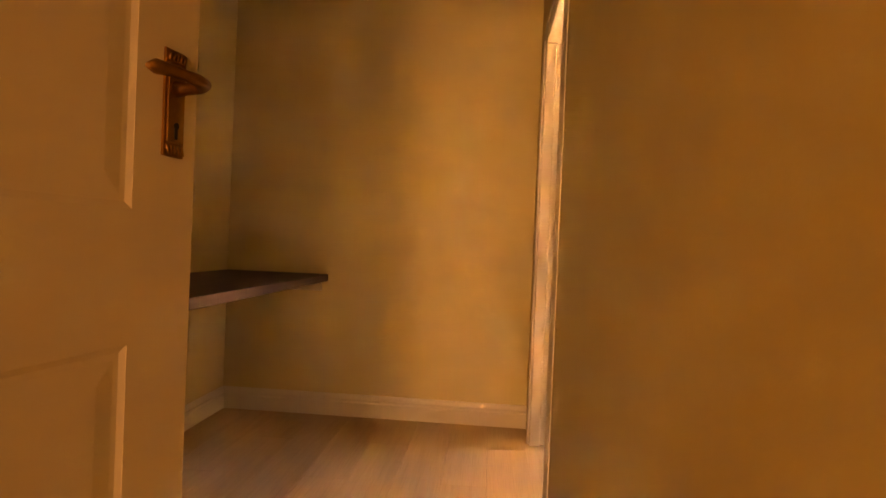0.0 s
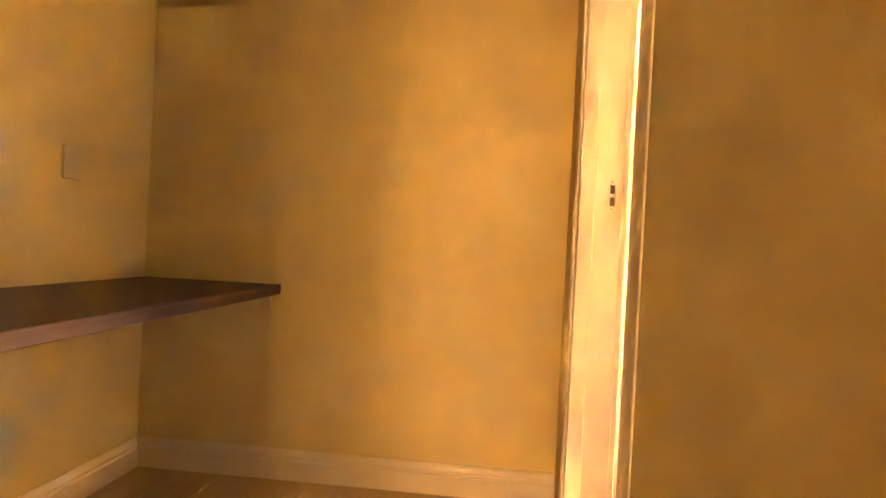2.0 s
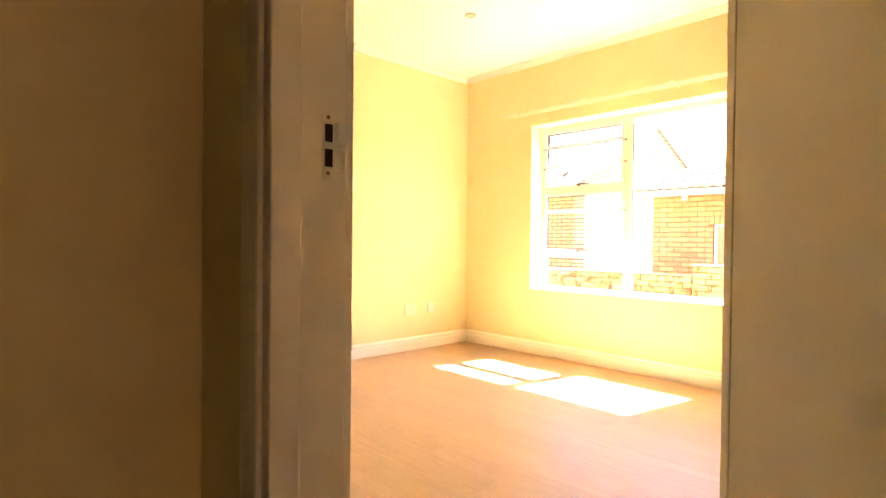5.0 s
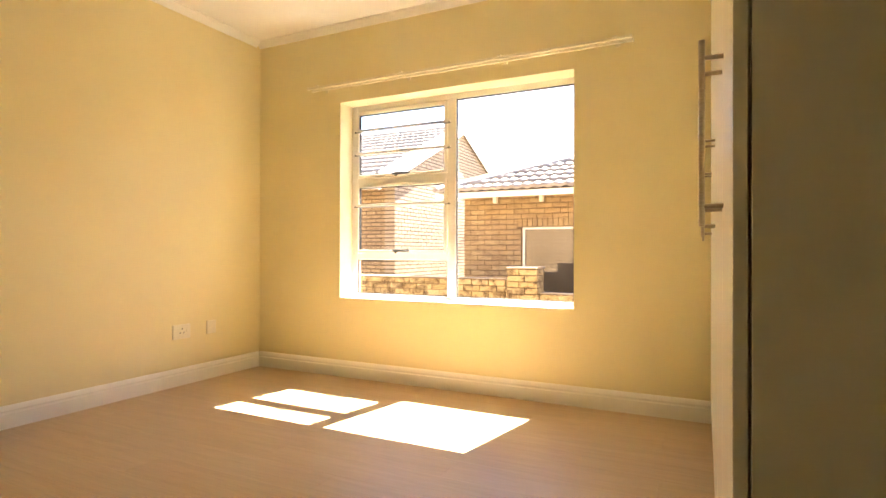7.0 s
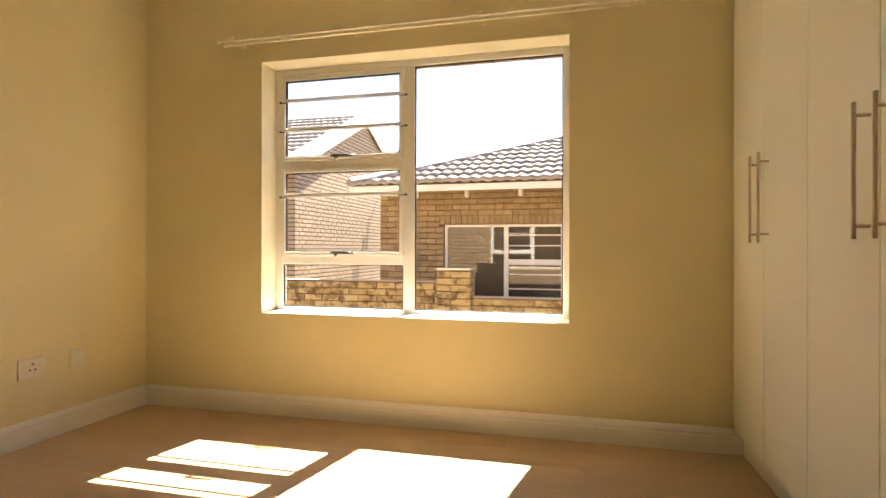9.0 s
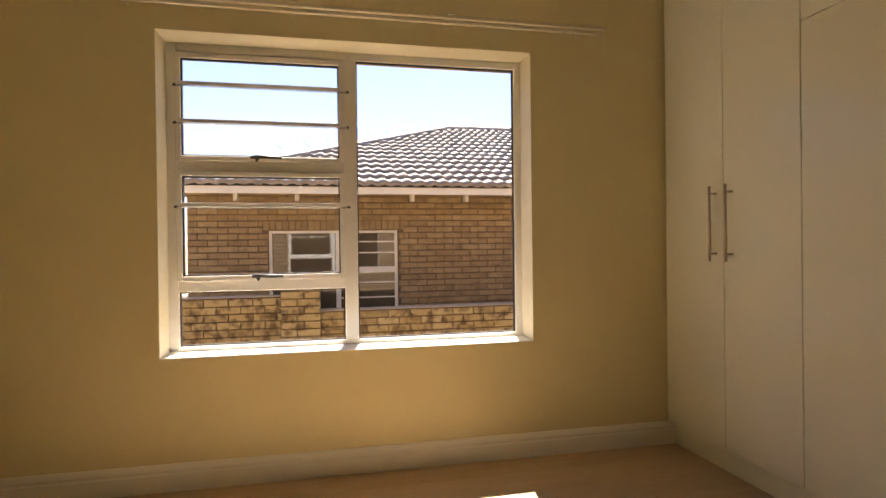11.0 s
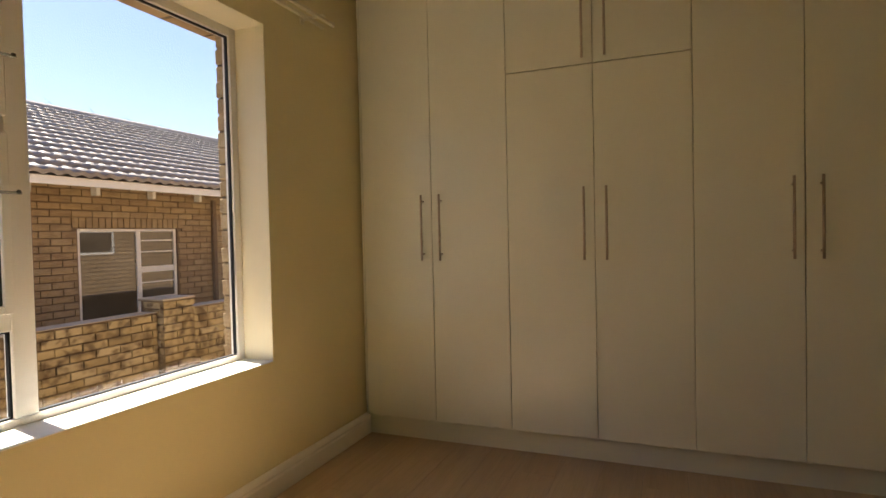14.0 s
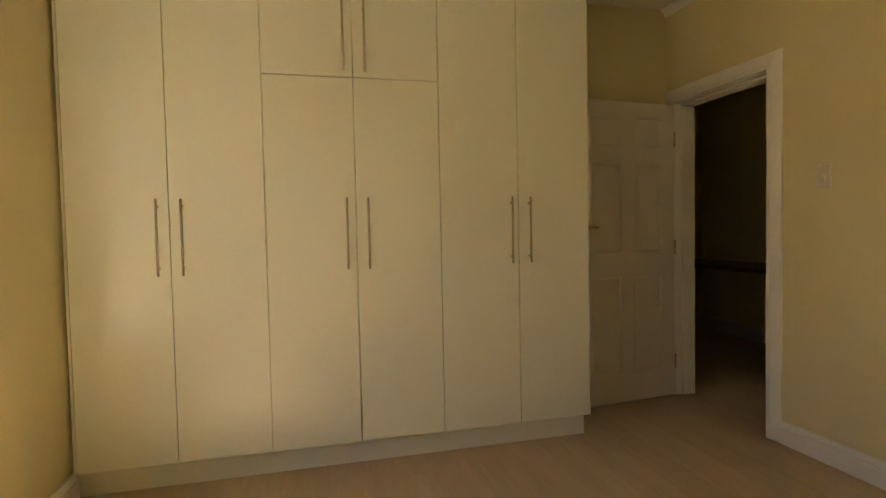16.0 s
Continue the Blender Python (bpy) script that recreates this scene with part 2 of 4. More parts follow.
CLAY = [(0.350, 0.254, 0.142), (0.425, 0.314, 0.178), (0.375, 0.268, 0.158), (0.455, 0.348, 0.204), (0.325, 0.230, 0.134)]
YELLOW = [(0.370, 0.285, 0.140), (0.455, 0.365, 0.200), (0.415, 0.322, 0.165), (0.510, 0.422, 0.255), (0.325, 0.250, 0.130)]
BRICK_A, BRICK_A2 = brick_clay("brown_face_brick", CLAY, 0.35), brick_clay("brown_face_brick_far", CLAY, 0.35, True)
BRICK_B, BRICK_B2 = brick_clay("yellow_flashed_brick", YELLOW, 0.85), brick_clay("yellow_flashed_brick_far", YELLOW, 0.85, True)
MORTAR = painted("brown_mortar", (0.15, 0.10, 0.06), 0.95, 300, 0.6, 0.15)
# Paler copy of the front brick: gable sunlight put into the colour
FARBRICK_SUNLIT = brick_pattern("far_brickwork_sunlit_tone", (0.47, 0.385, 0.285), (0.40, 0.315, 0.225), (0.095, 0.066, 0.043), "YZ")
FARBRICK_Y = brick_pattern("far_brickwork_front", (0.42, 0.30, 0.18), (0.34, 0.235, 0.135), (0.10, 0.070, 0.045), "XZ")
FARBRICK_B = brick_pattern("far_yellow_brickwork", (0.45, 0.35, 0.175), (0.34, 0.25, 0.12), (0.13, 0.09, 0.055), "XZ")
CEMENT = painted("pale_cement", (0.46, 0.38, 0.27), 0.9, 200, 0.4, 0.1)
TILE, TILE2 = roof_clay("grey_roof_tile"), roof_clay("grey_roof_tile_far", True)
FROSTED = plain("frosted_glass", (0.30, 0.28, 0.25), 0.45)
SOIL = ground_soil()
WIRE = plain("weathered_galvanised_wire", (0.10, 0.10, 0.10), 0.6)


# ---- mesh helpers ----
def box(bm, x0, x1, y0, y1, z0, z1, bev=0.0, seg=1):
    vs = [bm.verts.new((x, y, z)) for x in (x0, x1) for y in (y0, y1) for z in (z0, z1)]
    fs = [bm.faces.new([vs[i] for i in q]) for q in ((0, 1, 3, 2), (4, 6, 7, 5), (0, 4, 5, 1), (2, 3, 7, 6), (0, 2, 6, 4), (1, 5, 7, 3))]
    if bev:
        es = list({e for f in fs for e in f.edges})
        bmesh.ops.bevel(bm, geom=es, offset=bev, segments=seg, affect="EDGES", profile=0.5)
    return fs


def boxes(*dims, bev=0.0, seg=1):
    bm = bmesh.new()
    for d in dims:
        t = bmesh.new()
        box(t, *d, bev=bev, seg=seg)
        me = bpy.data.meshes.new("t")
        t.to_mesh(me)
        t.free()
        bm.from_mesh(me)
        bpy.data.meshes.remove(me)
    return bm


def tube(bm, points, radii, sides=10, squash=1.0):
    """A rounded bar swept along points."""
    rings = []
    pts = [Vector(p) for p in points]
    up = Vector((0, 0, 1))
    for i, p in enumerate(pts):
        d = (pts[min(i + 1, len(pts) - 1)] - pts[max(i - 1, 0)]).normalized()
        side = d.cross(up) if abs(d.dot(up)) < 0.95 else d.cross(Vector((1, 0, 0)))
        side.normalize()
        top = side.cross(d).normalized()
        r = radii[i] if isinstance(radii, (list, tuple)) else radii
        rings.append([bm.verts.new(p + (side * math.cos(a) * squash + top * math.sin(a)) * r) for a in (k * 2 * math.pi / sides for k in range(sides))])
    for a, b in zip(rings, rings[1:]):
        for k in range(sides):
            f = bm.faces.new((a[k], a[(k + 1) % sides], b[(k + 1) % sides], b[k]))
            f.smooth = True
    bm.faces.new(rings[0][::-1])
    bm.faces.new(rings[-1])


def disc_ring(bm, r0, r1, z0, z1, n=28):
    """A ring round z with a sloping face."""
    prof = ((r0, z0), (r1, z0), (r1 - 0.002, z1), (r0 + 0.004, z1))
    rings = [[bm.verts.new((r * math.cos(a), r * math.sin(a), z)) for r, z in prof] for a in (k * 2 * math.pi / n for k in range(n))]
    for i in range(n):
        a, b = rings[i], rings[(i + 1) % n]
        for k in range(4):
            bm.faces.new((a[k], b[k], b[(k + 1) % 4], a[(k + 1) % 4]))


def prism(bm, profile, a, b, out):
    """A moulding: profile of (depth out of the wall, height) run from a to b along a wall."""
    a, b, out = Vector(a), Vector(b), Vector(out)
    r0 = [bm.verts.new(a + out * d + Vector((0, 0, h))) for d, h in profile]
    r1 = [bm.verts.new(b + out * d + Vector((0, 0, h))) for d, h in profile]
    n = len(profile)
    for i in range(n):
        bm.faces.new((r0[i], r0[(i + 1) % n], r1[(i + 1) % n], r1[i]))
    bm.faces.new(r0[::-1])
    bm.faces.new(r1)


def mesh_of(name, bm, mat):
    bmesh.ops.recalc_face_normals(bm, faces=bm.faces[:])
    me = bpy.data.meshes.new(name)
    bm.to_mesh(me)
    bm.free()
    me.materials.append(mat)
    return me


def structure(name, bm, mat, label):
    return tagged(new(name, mesh_of(name, bm, mat)), label, name.split("_")[0], kind="structure")


def thing(name, m, label, category, group=""):
    ob = new(name)
    ob.empty_display_size = 0.1
    ob.matrix_basis = m
    return tagged(ob, label, category, group)


def part(name, bm, mat, parent, label=""):
    ob = new(name, mesh_of(name, bm, mat))
    ob.parent = parent
    return tagged(ob, label)


def piece(name, me, parent, loc=(0, 0, 0), rot=(0, 0, 0)):
    ob = new(name, me)
    ob.parent, ob.location, ob.rotation_euler = parent, loc, rot
    return ob


# ---- plan ----
XL, XR, YD, YW, CEILZ = -3.116, 0.95, 0.0, 3.588, 2.72   # bedroom: side walls, door wall, window wall, ceiling
WX0, WX1, WZ0, WZ1 = -2.284, -0.465, 0.603, 2.122           # window opening
YF = 3.752                                              # inner face of the window frame
TH = 0.15                                               # inner walls
PX, PY = -0.192, -1.905                                 # passage: end wall, desk wall
DX0, DX1, DZ = 0.063, 0.864, 2.047                     # bedroom doorway: sides, height
HX = 2.93                                              # wall with the passage door

structure("wall_window", boxes((XL - TH, WX0, YW, 3.797, 0, CEILZ), (WX1, XR + TH, YW, 3.797, 0, CEILZ), (WX0, WX1, YW, 3.797, 0, WZ0), (WX0, WX1, YW, 3.797, WZ1, CEILZ)), WALL, "cream painted plaster wall with a deep window reveal")
structure("wall_left", boxes((XL - TH, XL, YD - TH, YW, 0, CEILZ)), WALL, "cream painted plaster bedroom wall")
structure("wall_right", boxes((XR, XR + TH, YD, YW, 0, CEILZ)), WALL, "cream painted plaster wall behind the wardrobe")
structure("wall_door", boxes((XL, DX0 - 0.02, -TH, 0, 0, CEILZ), (DX1 + 0.02, 9.15, -TH, 0, 0, CEILZ), (DX0 - 0.02, DX1 + 0.02, -TH, 0, DZ + 0.02, CEILZ)), WALL, "cream painted plaster wall between bedroom and passage")
structure("wall_passage_end", boxes((PX - TH, PX, PY, -TH, 0, CEILZ)), WALL, "cream painted plaster wall at the passage end")
structure("wall_desk", boxes((PX - TH, 9.15, PY - TH, PY, 0, CEILZ)), WALL, "cream painted plaster wall behind the long desk")
structure("wall_hall", boxes((HX, HX + 0.14, PY, -1.0, 0, CEILZ), (HX, HX + 0.14, -1.0, -TH, DZ + 0.02, CEILZ)), WALL, "cream painted plaster wall around the passage door")
structure("wall_hall_end", boxes((9.0, 9.15, PY, -1.15, 0, CEILZ), (9.0, 9.15, -1.15, -0.29, 0, 0.88), (9.0, 9.15, -1.15, -0.29, 1.87, CEILZ), (9.0, 9.15, -0.29, -TH, 0, CEILZ)), WALL, "plain cream wall that closes the hall")
structure("ceiling", boxes((XL - TH, XR + TH, -TH, 3.90, CEILZ, CEILZ + 0.2), (XR + TH, 9.15, PY - TH, 0, CEILZ, CEILZ + 0.2), (PX - TH, XR + TH, PY - TH, -TH, CEILZ, CEILZ + 0.2)), CEIL, "smooth white painted ceiling")

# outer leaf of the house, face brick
# Unseen part above the window stands proud to trim the sun patch
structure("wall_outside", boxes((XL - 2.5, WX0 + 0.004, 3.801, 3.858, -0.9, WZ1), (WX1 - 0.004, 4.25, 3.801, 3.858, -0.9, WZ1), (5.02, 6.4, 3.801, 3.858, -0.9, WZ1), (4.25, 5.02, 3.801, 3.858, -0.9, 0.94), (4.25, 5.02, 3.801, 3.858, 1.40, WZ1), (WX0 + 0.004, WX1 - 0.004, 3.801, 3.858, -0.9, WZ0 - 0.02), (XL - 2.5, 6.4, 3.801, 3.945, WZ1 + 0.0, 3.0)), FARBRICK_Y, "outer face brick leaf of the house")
# added thin lining of the window reveal, sky light put into its colour
structure("window_reveal", boxes((WX0, WX0 + 0.003, YW + 0.001, 3.751, WZ0 + 0.005, WZ1 - 0.003), (WX1 - 0.003, WX1, YW + 0.001, 3.751, WZ0 + 0.005, WZ1 - 0.003), (WX0, WX1, YW + 0.001, 3.751, WZ1 - 0.003, WZ1)), REVEAL, "cream window reveal with sky light put into its paler colour")

# plain hall window added behind the start of the walk, closed against the sky
hw = tagged(thing("window_unseen", pose(9.075, -0.72, 1.375), "plain white framed hall window, unseen, added around the lamp", "window"), kind="structure")
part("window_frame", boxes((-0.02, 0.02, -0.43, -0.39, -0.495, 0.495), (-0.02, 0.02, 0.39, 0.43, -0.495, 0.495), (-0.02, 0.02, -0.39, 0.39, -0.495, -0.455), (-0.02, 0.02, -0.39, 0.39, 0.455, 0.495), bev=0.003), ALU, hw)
part("blind", boxes((-0.006, -0.002, -0.39, 0.39, -0.455, 0.455)), CREAM, hw, "opaque cream sheet added to keep sky light out")

# cornice
COVE = ((0, 0), (0.045, 0), (0.045, -0.008), (0.03, -0.02), (0.018, -0.04), (0.008, -0.05), (0, -0.05))
bm = bmesh.new()
prism(bm, COVE, (XL, YW, CEILZ), (XR, YW, CEILZ), (0, -1, 0))
prism(bm, COVE, (XL, YD, CEILZ), (XL, YW - 0.045, CEILZ), (1, 0, 0))
prism(bm, COVE, (XL + 0.045, YD, CEILZ), (XR, YD, CEILZ), (0, 1, 0))
structure("trim_cornice", bm, CEIL, "small white coved ceiling cornice")

# skirting boards
SKIRT = ((0, 0), (0.018, 0), (0.018, 0.078), (0.013, 0.084), (0.013, 0.092), (0.016, 0.097), (0.012, 0.112), (0.006, 0.122), (0, 0.124))
for k, (a, b, out, where) in enumerate((((XL, YW, 0), (0.385, YW, 0), (0, -1, 0), "under the window"), ((XL, YD, 0), (XL, YW - 0.018, 0), (1, 0, 0), "along the bedroom wall"),
                                        ((XL + 0.018, YD, 0), (DX0 - 0.099, YD, 0), (0, 1, 0), "beside the bedroom door"), ((XR, 0.02, 0), (XR, 0.94, 0), (-1, 0, 0), "behind the open door"),
                                        ((PX, PY, 0), (PX, -TH, 0), (1, 0, 0), "at the passage end"), ((PX + 0.018, PY, 0), (HX, PY, 0), (0, 1, 0), "under the desk"), ((DX1 + 0.075, -TH, 0), (9.0, -TH, 0), (0, -1, 0), "along the passage"))):
    bm = bmesh.new()
    prism(bm, SKIRT, a, b, out)
    structure("baseboard_%d" % (k + 1), bm, TRIM, "white moulded timber skirting board " + where)

# doorway lining, stops and architraves
bm = boxes((DX0 - 0.02, DX0, -TH, 0, 0, DZ), (DX1, DX1 + 0.02, -TH, 0, 0, DZ), (DX0 - 0.02, DX1 + 0.02, -TH, 0, DZ, DZ + 0.02),
           (DX0 + 0.0015, DX0 + 0.021, -TH, -0.097, 0, DZ - 0.014), (DX1 - 0.014, DX1, -TH, -0.05, 0, DZ - 0.014), (DX0, DX1, -TH, -0.05, DZ - 0.014, DZ), bev=0.002)
structure("trim_door_lining", bm, TRIM, "white painted door lining with a rebated stop")


def architrave(name, y, out, wide, thick, label):
    """Mitred moulding round the doorway, thickest towards the opening."""
    bm = bmesh.new()
    prof = [(a * wide, d * thick) for a, d in ((0.05, 0.0), (0.05, 0.016), (0.10, 0.020), (0.36, 0.024), (0.44, 0.0225), (0.48, 0.020), (0.54, 0.0195), (0.72, 0.014), (0.88, 0.011), (0.97, 0.009), (1.0, 0.006), (1.0, 0.0))]
    for sx, x0 in ((-1, DX0), (1, DX1)):
        lo = [bm.verts.new((x0 + sx * a, y + out * d, 0)) for a, d in prof]
        hi = [bm.verts.new((x0 + sx * a, y + out * d, DZ + a)) for a, d in prof]
        for i in range(len(prof)):
            j = (i + 1) % len(prof)
            bm.faces.new((lo[i], lo[j], hi[j], hi[i]))
        bm.faces.new(lo)
    a0 = [bm.verts.new((DX0 - a, y + out * d, DZ + a)) for a, d in prof]
    a1 = [bm.verts.new((DX1 + a, y + out * d, DZ + a)) for a, d in prof]
    for i in range(len(prof)):
        j = (i + 1) % len(prof)
        bm.faces.new((a0[i], a0[j], a1[j], a1[i]))
    return structure(name, bm, TRIM, label)


architrave("trim_architrave_bedroom", 0.0, 1, 0.098, 1.0, "white moulded architrave around the bedroom doorway")
architrave("trim_architrave_passage", -TH, -1, 0.075, 0.5, "white moulded architrave on the passage side")

# ---- doors ----
def raised_panel(bm, x0, x1, z0, z1, y, side):
    """A fielded panel: sunk edge, sloping border, raised field."""
    steps = ((0.0, 0.0), (0.008, -0.0034), (0.016, -0.0036), (0.042, -0.0010), (0.05, -0.0008))
    rings = []
    for inset, d in steps:
        yy = y + side * d
        rings.append([bm.verts.new(c) for c in ((x0 + inset, yy, z0 + inset), (x1 - inset, yy, z0 + inset), (x1 - inset, yy, z1 - inset), (x0 + inset, yy, z1 - inset))])
    for a, b in zip(rings, rings[1:]):
        for k in range(4):
            bm.faces.new((a[k], a[(k + 1) % 4], b[(k + 1) % 4], b[k]))
    bm.faces.new(rings[-1])


LEAF_T = 0.04


def lever_handle(parent, x, z, side, y):
    """Long back plate with ribbed ends, keyhole and a scrolled lever. side: which way it faces along y."""
    z += 0.0095

    def at(u, v, w):
        return (x + u, y + side * w, z + v)

    bm = boxes((x - 0.02, x + 0.02, min(y, y + side * 0.004), max(y, y + side * 0.004), z - 0.0715, z + 0.0715), (x - 0.016, x + 0.016, min(y + side * 0.004, y + side * 0.007), max(y + side * 0.004, y + side * 0.007), z - 0.053, z + 0.053), bev=0.0012)
    for k in range(5):
        for s in (-1, 1):
            tube(bm, [at(-0.014 + k * 0.007, s * 0.056, 0.005), at(-0.011 + k * 0.007, s * 0.068, 0.005)], 0.0022, 6)
    ob = part("back_plate", bm, BRASS, parent, "antique brass back plate with ribbed ends")
    bm = bmesh.new()
    tube(bm, [at(0, 0.020, 0.006), at(0, 0.020, 0.02), at(0, 0.021, 0.042), at(-0.005, 0.023, 0.051), at(-0.018, 0.025, 0.052), at(-0.038, 0.027, 0.047), at(-0.058, 0.027, 0.042), at(-0.078, 0.025, 0.040), at(-0.094, 0.021, 0.042)],
         [0.0115, 0.0085, 0.0085, 0.0098, 0.0085, 0.0068, 0.0078, 0.0095, 0.003], 12)
    lever = part("lever", bm, BRASS, ob, "scrolled antique brass lever")
    bm = bmesh.new()
    tube(bm, [at(0, -0.030, 0.0072), at(0, -0.030, 0.0082)], 0.0048, 10)
    part("keyhole", boxes((x - 0.0026, x + 0.0026, min(y + side * 0.0068, y + side * 0.0078), max(y + side * 0.0068, y + side * 0.0078), z - 0.048, z - 0.030)), DARK, ob, "dark keyhole")
    part("key_eye", bm, DARK, ob)


def panel_door(name, m, label, width=0.82, handle_z=1.166):
    """A six panel door; hinges at x = 0, thickness from y = 0 to -LEAF_T."""
    d = thing(name, m, label, "door")
    h, s, mid = 2.036, 0.112, 0.10
    cw = (width - 2 * s - mid) / 2
    cols = ((s, s + cw), (s + cw + mid, width - s))
    rows_z = ((0.21, 0.86), (1.03, 1.62), (1.735, 1.925))
    stiles = [(0, s, -LEAF_T, 0, 0.008, h), (width - s, width, -LEAF_T, 0, 0.008, h), (s + cw, s + cw + mid, -LEAF_T, 0, 0.008, h)]
    edges = [0.008] + [v for r in rows_z for v in r] + [h]
    rails = [(c0, c1, -LEAF_T, 0, a, b) for c0, c1 in cols for a, b in zip(edges[::2], edges[1::2])]
    part("door_leaf", boxes(*stiles, *rails), DOORP, d)
    for c0, c1 in cols:
        for z0, z1 in rows_z:
            bm = bmesh.new()
            raised_panel(bm, c0, c1, z0, z1, -0.0005, 1)
            raised_panel(bm, c0, c1, z0, z1, -LEAF_T + 0.0005, -1)
            part("panel", bm, DOORP, d)
    lever_handle(d, width - 0.048, handle_z, 1, 0.0)
    lever_handle(d, width - 0.048, handle_z, -1, -LEAF_T)
    for z in (0.25, 1.05, 1.8):
        bm = bmesh.new()
        tube(bm, [(-0.004, 0.004, z - 0.05), (-0.004, 0.004, z + 0.05)], 0.006, 8)
        part("hinge", bm, STEEL, d, "steel butt hinge")
    return tagged(d, kind="structure")


# bedroom door, swung open beside the wardrobe
panel_door("door_1", pose(DX1 - 0.006, 0.012, 0, 0, 0, 96.5), "white six panel door standing open beside the wardrobe", 0.795)
# passage door, open along the desk
panel_door("door_2", pose(HX + 0.005, -0.929, 0, 0, 0, 172) @ Matrix.Translation((0, LEAF_T, 0)), "white six panel door with brass lever, standing open")

# strike plate on the latch side
sp = thing("strike_plate", pose(DX0, -0.036, 1.199), "paint-covered strike plate with two holes on the door lining", "strike plate")
bm = boxes((0, 0.0022, -0.013, 0.013, -0.058, -0.036), (0, 0.0022, -0.013, 0.013, -0.006, 0.006), (0, 0.0022, -0.013, 0.013, 0.036, 0.058), (0, 0.0022, -0.013, -0.008, -0.036, 0.036), (0, 0.0022, 0.008, 0.013, -0.036, 0.036), (0, 0.004, 0.013, 0.022, -0.04, 0.04), bev=0.0006)
part("plate", bm, TRIM, sp, "cream painted plate")
for z0 in (0.006, -0.036):
    part("latch_hole", boxes((-0.001, 0.0009, -0.008, 0.008, z0, z0 + 0.03)), HOLE, sp, "dark latch hole")
for z0 in (0.047, -0.047):
    bm = bmesh.new()
    tube(bm, [(0.002, -0.002, z0), (0.0034, -0.002, z0)], 0.0035, 10)
    part("screw", bm, BRASS, sp)

# ---- window ----
win = thing("window_1", pose(0, YF, 0), "white aluminium window, two opening sashes beside a large fixed pane", "window")
tagged(win, kind="structure")
FT = 0.045   # frame depth along y
MX0, MX1 = -1.456, -1.366
part("window_frame", boxes((WX0, WX0 + 0.05, 0, FT, WZ0, WZ1), (WX1 - 0.04, WX1, 0, FT, WZ0, WZ1), (WX0 + 0.05, WX1 - 0.04, 0, FT, WZ1 - 0.042, WZ1), (WX0 + 0.05, WX1 - 0.04, 0, FT, WZ0, WZ0 + 0.028),
     (MX0 + 0.022, MX1, 0, FT, WZ0 + 0.028, WZ1 - 0.042), (WX0 + 0.05, MX0 + 0.022, 0, FT, 1.492, 1.543), (WX0 + 0.05, MX0 + 0.022, 0, FT, 0.898, 0.953), bev=0.003), ALU, win)


def sash(x0, x1, z0, z1, w=0.026):
    ob = part("sash", boxes((x0, x0 + w, -0.012, 0.03, z0, z1), (x1 - w, x1, -0.012, 0.03, z0, z1), (x0 + w, x1 - w, -0.012, 0.03, z0, z0 + w), (x0 + w, x1 - w, -0.012, 0.03, z1 - w, z1), bev=0.003), ALU, win, "white aluminium top hung sash")
    s = 0.006
    part("seal", boxes((x0 + w, x0 + w + s, 0.0, 0.02, z0 + w, z1 - w), (x1 - w - s, x1 - w, 0.0, 0.02, z0 + w, z1 - w), (x0 + w + s, x1 - w - s, 0.0, 0.02, z0 + w, z0 + w + s), (x0 + w + s, x1 - w - s, 0.0, 0.02, z1 - w - s, z1 - w)), SEAL, ob, "black rubber glazing seal")
    p = part("pane", boxes((x0 + w, x1 - w, 0.008, 0.012, z0 + w, z1 - w)), GLASS, ob, "clear glass pane")
    p.visible_shadow = False
    # stay handle on the bottom rail
    xm, zh = (x0 + x1) / 2 + 0.02, z0 + 0.014
    bm = bmesh.new()
    tube(bm, [(xm - 0.075, -0.03, zh + 0.004), (xm - 0.05, -0.032, zh + 0.008), (xm + 0.02, -0.032, zh + 0.006), (xm + 0.075, -0.03, zh + 0.004)], [0.006, 0.010, 0.009, 0.006], 8)
    tube(bm, [(xm - 0.045, -0.012, zh), (xm - 0.045, -0.034, zh)], 0.011, 8)
    tube(bm, [(xm - 0.045, -0.03, zh), (xm - 0.045, -0.03, zh - 0.016)], [0.008, 0.006], 8)
    part("stay_handle", bm, BLACK, ob, "black window stay handle")
    return ob


sash(WX0 + 0.044, MX0 + 0.026, 1.543, 2.072)
sash(WX0 + 0.044, MX0 + 0.026, 0.951, 1.494)
for x0, x1, z0, z1 in ((WX0 + 0.05, MX0 + 0.022, WZ0 + 0.028, 0.898), (MX1, WX1 - 0.04, WZ0 + 0.028, WZ1 - 0.042)):
    p = part("pane", boxes((x0, x1, 0.018, 0.022, z0, z1)), GLASS, win, "clear glass pane")
    p.visible_shadow = False
    s = 0.006
    part("seal", boxes((x0, x0 + s, 0.012, 0.026, z0, z1), (x1 - s, x1, 0.012, 0.026, z0, z1), (x0 + s, x1 - s, 0.012, 0.026, z0, z0 + s), (x0 + s, x1 - s, 0.012, 0.026, z1 - s, z1)), SEAL, win, "black rubber glazing seal")
